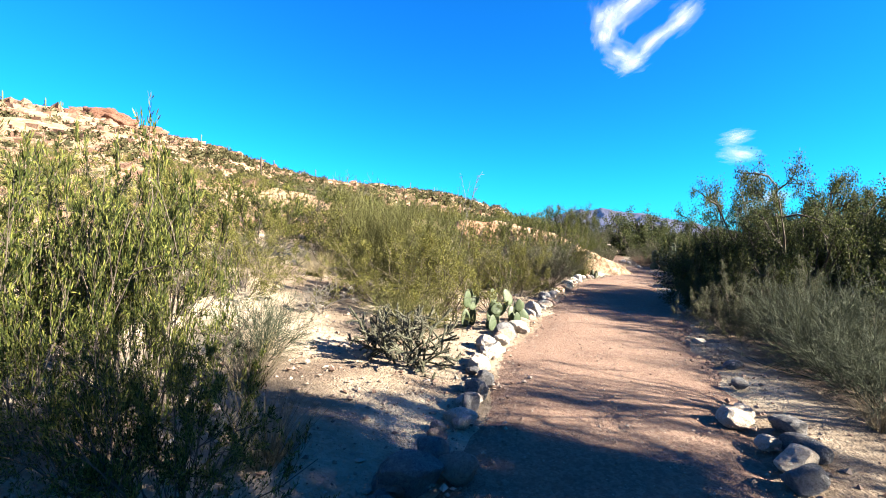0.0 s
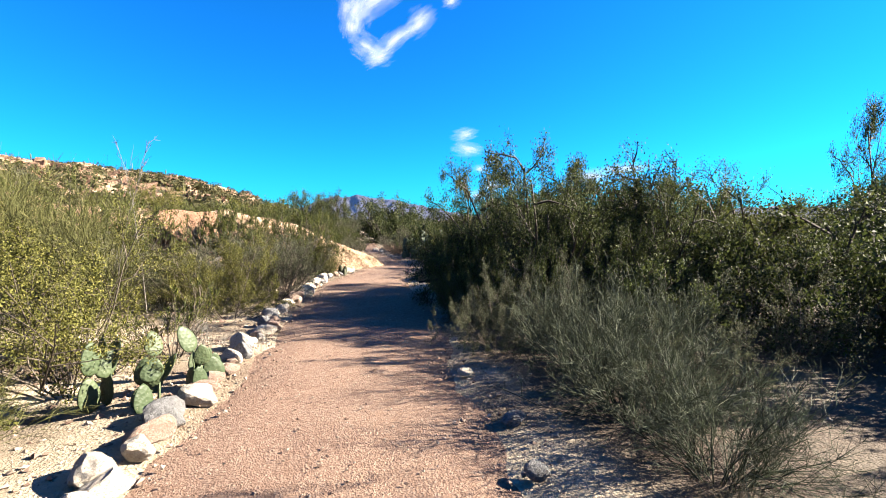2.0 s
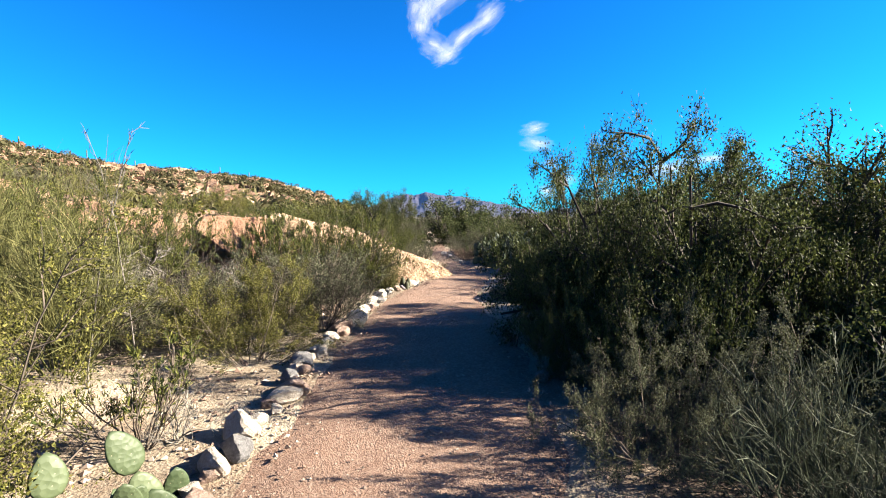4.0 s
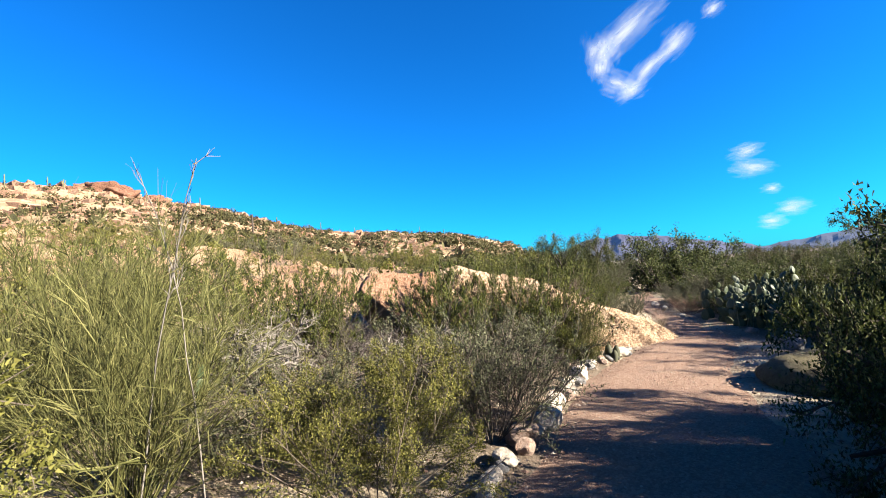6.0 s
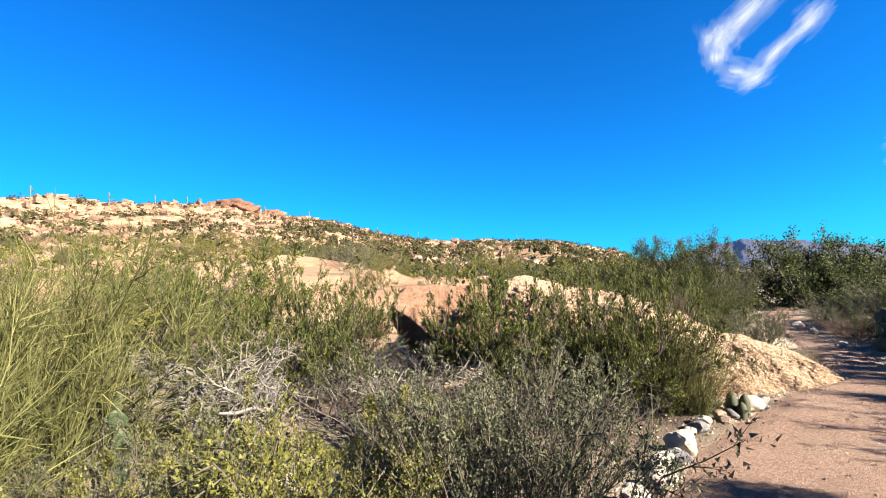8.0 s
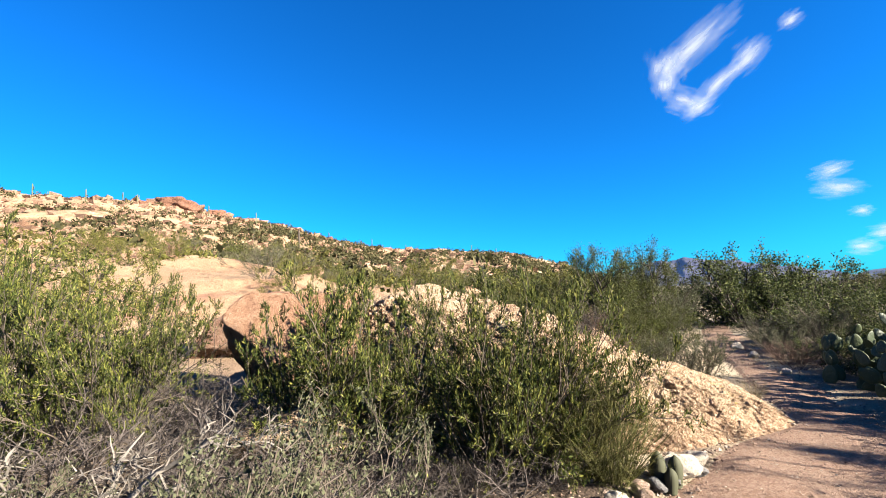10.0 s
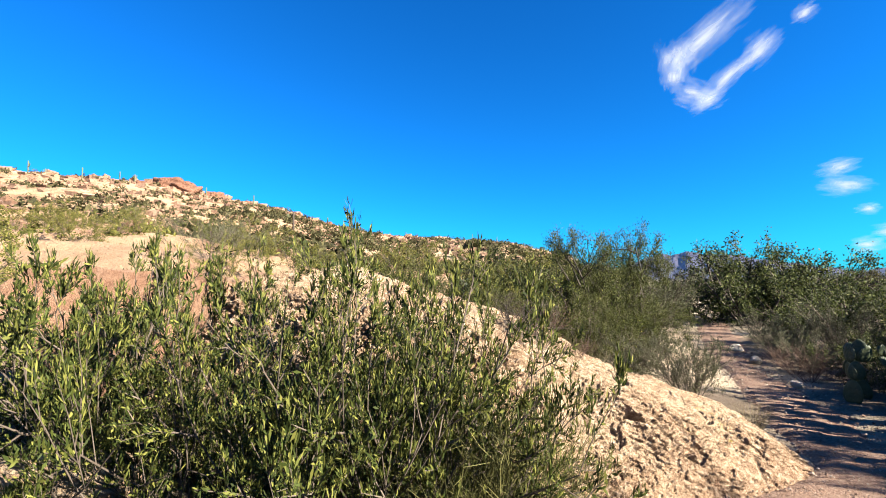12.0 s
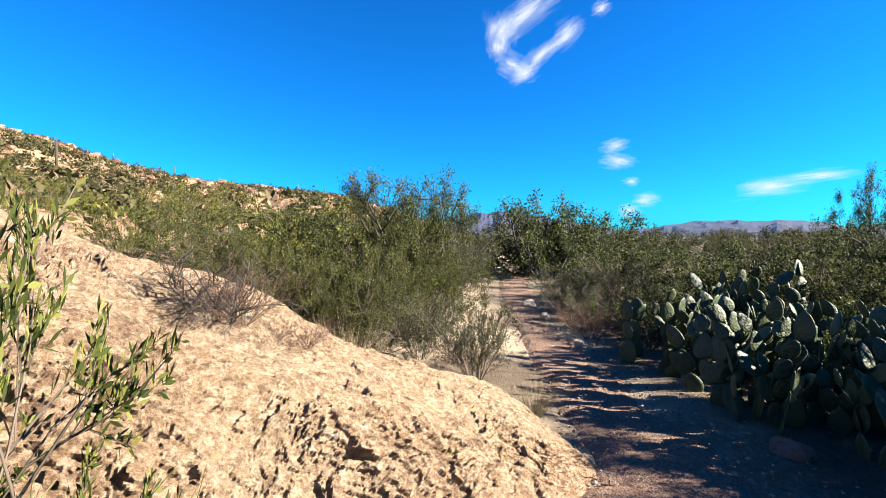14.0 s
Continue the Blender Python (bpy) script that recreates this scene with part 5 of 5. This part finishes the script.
def hedgehog_cactus(x, y, columns):
    """Short ribbed columns in a tight clump, with rounded tops."""
    thing = new("hedgehog_cactus")
    for k, (dx, dy, high, wide) in enumerate(columns):
        rings = []
        bm = bmesh.new()
        for i in range(9):
            t = i / 8
            r = wide * (0.85 + 0.15 * math.sin(math.pi * t)) * math.sqrt(max(0.03, 1 - max(0.0, (t - 0.6) / 0.4) ** 2))
            rings.append([bm.verts.new((r * (1 if j % 2 else 0.8) * math.cos(j * math.pi / 10), r * (1 if j % 2 else 0.8) * math.sin(j * math.pi / 10), high * t - 0.02)) for j in range(20)])
        for lo, hi in zip(rings, rings[1:]):
            for j in range(20):
                bm.faces.new((lo[j], lo[(j + 1) % 20], hi[(j + 1) % 20], hi[j]))
        bm.faces.new(rings[-1])
        ob = part("column", bmesh_mesh("column", bm, CHOLLA), thing)
        ob.matrix_basis = pose(dx, dy, 0, 4 * k - 4, 3 * k, 40 * k)
    thing.location = (x, y, ground_z(x, y))
    tagged(thing, "small ribbed hedgehog cactus beside the trail stones", "cactus")


hedgehog_cactus(4.92, 15.22, ((0.0, 0.0, 0.30, 0.065), (0.14, 0.03, 0.26, 0.06), (0.06, -0.11, 0.2, 0.055)))
hedgehog_cactus(2.15, 14.35, ((0.0, 0.0, 0.26, 0.06), (-0.13, 0.05, 0.22, 0.06)))


def saguaro_mesh(seed):
    rng = random.Random(seed)
    bm = bmesh.new()

    def column(path, radius):
        rings = []
        for i, p in enumerate(path):
            last = i == len(path) - 1
            r = radius * (0.35 if last else 1.0 if i else 0.8)
            rings.append([bm.verts.new((p[0] + r * (1 if k % 2 else 0.82) * math.cos(k * math.pi / 8), p[1] + r * (1 if k % 2 else 0.82) * math.sin(k * math.pi / 8), p[2])) for k in range(16)])
        for lo, hi in zip(rings, rings[1:]):
            for k in range(16):
                bm.faces.new((lo[k], lo[(k + 1) % 16], hi[(k + 1) % 16], hi[k]))
        bm.faces.new(rings[-1])

    h = rng.uniform(4, 6)
    column([(0, 0, -0.3), (0, 0, h * 0.5), (0, 0, h * 0.93), (0, 0, h)], 0.24)
    for s in ((1,), (1, -1), ())[seed % 3]:
        z = h * rng.uniform(0.4, 0.55)
        column([(0.2 * s, 0, z), (0.55 * s, 0, z + 0.15), (0.7 * s, 0, z + 0.6), (0.7 * s, 0, z + 1.5), (0.7 * s, 0, z + 1.65)], 0.17)
    return bmesh_mesh("saguaro", bm, SAGUARO, True)


SAGS = [saguaro_mesh(k) for k in range(3)]
for n, (az, r, s) in enumerate(((-50, 182, 1.0), (-48.8, 185, 0.8), (-46, 178, 1.0), (-43, 180, 0.9), (-41.8, 188, 1.1), (-30, 150, 0.9), (-22, 170, 1.0), (-20, 120, 0.7), (-17, 190, 0.9), (-13, 220, 1.0), (-9, 240, 1.0), (-5, 260, 1.1), (-2, 250, 1.0), (3, 270, 1.0), (-35, 165, 0.9), (-56, 180, 1.1), (-26, 130, 0.7))):
    x, y = 2 + r * math.sin(radians(az)), 8 + r * math.cos(radians(az))
    ob = new("saguaro", SAGS[n % 3])
    ob.matrix_basis = pose(x, y, ground_z(x, y), 0, 0, n * 50) @ Matrix.Scale(s * 0.72, 4)
    tagged(ob, "tall green saguaro cactus on the rocky hillside", "cactus", "saguaros of the ridge")


def utility_pole():
    x, y = -37.8, 94.6
    z = ground_z(x, y)
    thing = new("utility_pole")
    bm = bmesh.new()
    bmesh.ops.create_cone(bm, cap_ends=True, segments=10, radius1=0.21, radius2=0.16, depth=15.1 - z + 0.5, matrix=Matrix.Translation((0, 0, (15.1 - z - 0.5) / 2)))
    part("pole", bmesh_mesh("pole", bm, POLE), thing)
    bm = bmesh.new()
    bmesh.ops.create_cube(bm, size=1, matrix=Matrix.Translation((0, 0.14, 14.5 - z)) @ Matrix.Diagonal((1.1, 0.1, 0.12, 1)))
    bmesh.ops.bevel(bm, geom=bm.edges[:], offset=0.01)
    part("crossarm", bmesh_mesh("crossarm", bm, POLE, False), thing)
    thing.location = (x, y, z)
    tagged(thing, "dark weathered wooden utility pole on the hillside", "pole")


utility_pole()


# ---- scrub that fills the distance ----
rng = random.Random(12)
spots = []


def clear(x, y, gap):
    if any((x - a) ** 2 + (y - b) ** 2 < gap * gap for a, b in spots):
        return False
    spots.append((x, y))
    return True


# woodland right of the trail and behind its far end
placed = 0
while placed < 90:
    y = rng.uniform(6, 62)
    x = rng.uniform(10.5, 60)
    if x < float(right_edge(y)) + 2.6 or (y < 13 and x < 15.5) or (y < 26 and x < 12.5) or not clear(x, y, 1.9):
        continue
    s = rng.uniform(1.45, 1.75) + 0.016 * math.hypot(x - 5, y - 14)
    put(far_tree, x, y, s, "dark green mesquite tree of the flat woodland", "tree", "woodland trees", variant=placed % 4, wide=rng.uniform(0.85, 1.1), leaf=(LEAF_DARK, LEAF_SCRUB, LEAF_PALO)[placed % 3])
    placed += 1
for x, y, s in ((9.0, 32.0, 2.2), (8.0, 34.5, 2.3), (12.6, 30.5, 2.6), (13.6, 28.5, 2.5), (11.2, 34.5, 1.9), (6.5, 30.5, 2.5), (14.5, 33, 2.8), (7.5, 28.5, 2.0), (10.8, 37, 1.9), (9.5, 30, 1.6), (13.2, 31.6, 3.1), (12.6, 32.6, 3.2), (14.0, 32.0, 3.0), (13.4, 33.0, 3.3), (5.2, 29.0, 2.2), (4.0, 30.5, 2.4)):
    put(far_tree, x, y, s, "dark green mesquite tree where the trail bends away", "tree", "woodland trees", variant=int(x) % 4, leaf=LEAF_DARK)
for x, y, s in ((9.6, 22.4, 0.7), (9.9, 23.4, 0.8), (10.5, 24.8, 0.9), (11.0, 23.0, 1.2), (9.5, 21.6, 0.6)):
    put(grey_bush, x, y, s, "silvery grey bush beside the narrow trail")
put(rusty_bush, 9.05, 20.9, 0.65, "rust-brown dry bush beside the trail")
put(rusty_bush, 9.15, 21.5, 0.55, "rust-brown dry bush beside the trail")
# bushes of the left slope, near to far
placed = 0
while placed < 100:
    a, r = radians(rng.uniform(-75, 6)), 13 + 45 * rng.random() ** 1.3
    x, y = 3 + r * math.sin(a), 9 + r * math.cos(a)
    if x > float(left_edge(y)) - 3 or (-2 < x < 8 and 14 < y < 23) or not clear(x, y, 1.6):
        continue
    if math.hypot((x + 5) / 8, (y - 27) / 7) < 1 and rng.random() < 0.2:
        continue
    kind, word = ((gold_bush, GOLD), (hop_bush, HOP), (gold_bush, GOLD), (grey_bush, GREY))[placed % 4]
    put(kind, x, y, rng.uniform(1.0, 1.9), word, group="bushes of the slope", wide=rng.uniform(0.8, 1.1), lite=True)
    placed += 1


def hillside_scrub(name, count, seed, az0, az1, r0, r1, label, material, lo, hi):
    """Many small bushes of leafy clumps, one mesh."""
    g = np.random.default_rng(seed)
    az = np.radians(g.uniform(az0, az1, count))
    r = r0 + (r1 - r0) * g.uniform(0, 1, count) ** 0.8
    x, y = 2 + r * np.sin(az), 8 + r * np.cos(az)
    keep = (fbm(x / 14, y / 14, 101, 3) > -0.35) & (left_edge(y) - x > 2)
    x, y = x[keep], y[keep]
    z = height(x, y)
    s = g.uniform(lo, hi, len(x))
    n = 44
    d = unit(g.normal(0, 1, (len(x), n, 3)))
    d[..., 2] = np.abs(d[..., 2])
    rad = g.uniform(0.45, 1.0, (len(x), n, 1)) ** 0.6
    p = d * rad * s[:, None, None] * np.array([0.7, 0.7, 0.85]) * (1 + 0.35 * g.normal(0, 1, (len(x), 1, 1)))
    p = p + np.stack([x, y, z], -1)[:, None]
    w = unit(g.normal(0, 1, p.shape))
    q = unit(np.cross(w, d))
    l = (s * 0.42)[:, None, None] * g.uniform(0.5, 1.2, (len(x), n, 1))
    quad = np.stack([p - w * l * 0.5, p + q * l * 0.28, p + w * l * 0.5, p - q * l * 0.28], 2).reshape(-1, 3)
    tagged(new(name, mesh_of(name, quad, np.arange(len(quad)).reshape(-1, 4), material)), label, "scrub", kind="stuff")


hillside_scrub("hillside_scrub", 1300, 5, -75, 14, 45, 150, "olive desert scrub scattered over the lower hillside", LEAF_SCRUB, 0.6, 1.7)
hillside_scrub("hillside_scrub", 2200, 6, -70, 14, 110, 330, "olive desert scrub scattered over the ridge", LEAF_SCRUB, 0.8, 2.0)
hillside_scrub("valley_scrub", 2600, 7, -32, 15, 32, 260, "dense olive scrub at the foot of the ridge", LEAF_SCRUB, 0.9, 2.0)


hillside_scrub("slope_scrub", 420, 8, -78, -8, 20, 62, "low dry olive scrub on the bare rock slope", LEAF_GOLD, 0.25, 0.7)


def hillside_rocks(count, seed):
    g = np.random.default_rng(seed)
    az, r = np.radians(g.uniform(-70, 8, count)), 24 + 200 * g.uniform(0, 1, count) ** 0.7
    x, y = 2 + r * np.sin(az), 8 + r * np.cos(az)
    keep = left_edge(y) - x > 4
    x, y = x[keep], y[keep]
    s = g.uniform(0.3, 1.0, len(x)) ** 1.5 * 1.6 * (0.4 + r[keep] / 160)
    base = np.array([(1, 1, 0), (-1, 1, 0), (-1, -1, 0), (1, -1, 0), (1, 1, 1), (-1, 1, 1), (-1, -1, 1), (1, -1, 1)], float)
    quad = np.array([(0, 1, 5, 4), (1, 2, 6, 5), (2, 3, 7, 6), (3, 0, 4, 7), (4, 5, 6, 7)])
    v = base[None] * np.array([0.6, 0.6, 0.7]) * g.uniform(0.55, 1.15, (len(x), 8, 1)) + g.normal(0, 0.12, (len(x), 8, 3))
    v = v * s[:, None, None]
    v[..., 2] -= 0.25 * s[:, None]
    v = v + np.stack([x, y, height(x, y)], -1)[:, None]
    f = (quad[None] + 8 * np.arange(len(x))[:, None, None]).reshape(-1, 4)
    tagged(new("hillside_rocks", mesh_of("hillside_rocks", v.reshape(-1, 3), f, REDROCK)), "reddish boulders strewn over the hillside", "rocks", kind="stuff")


hillside_rocks(2400, 9)
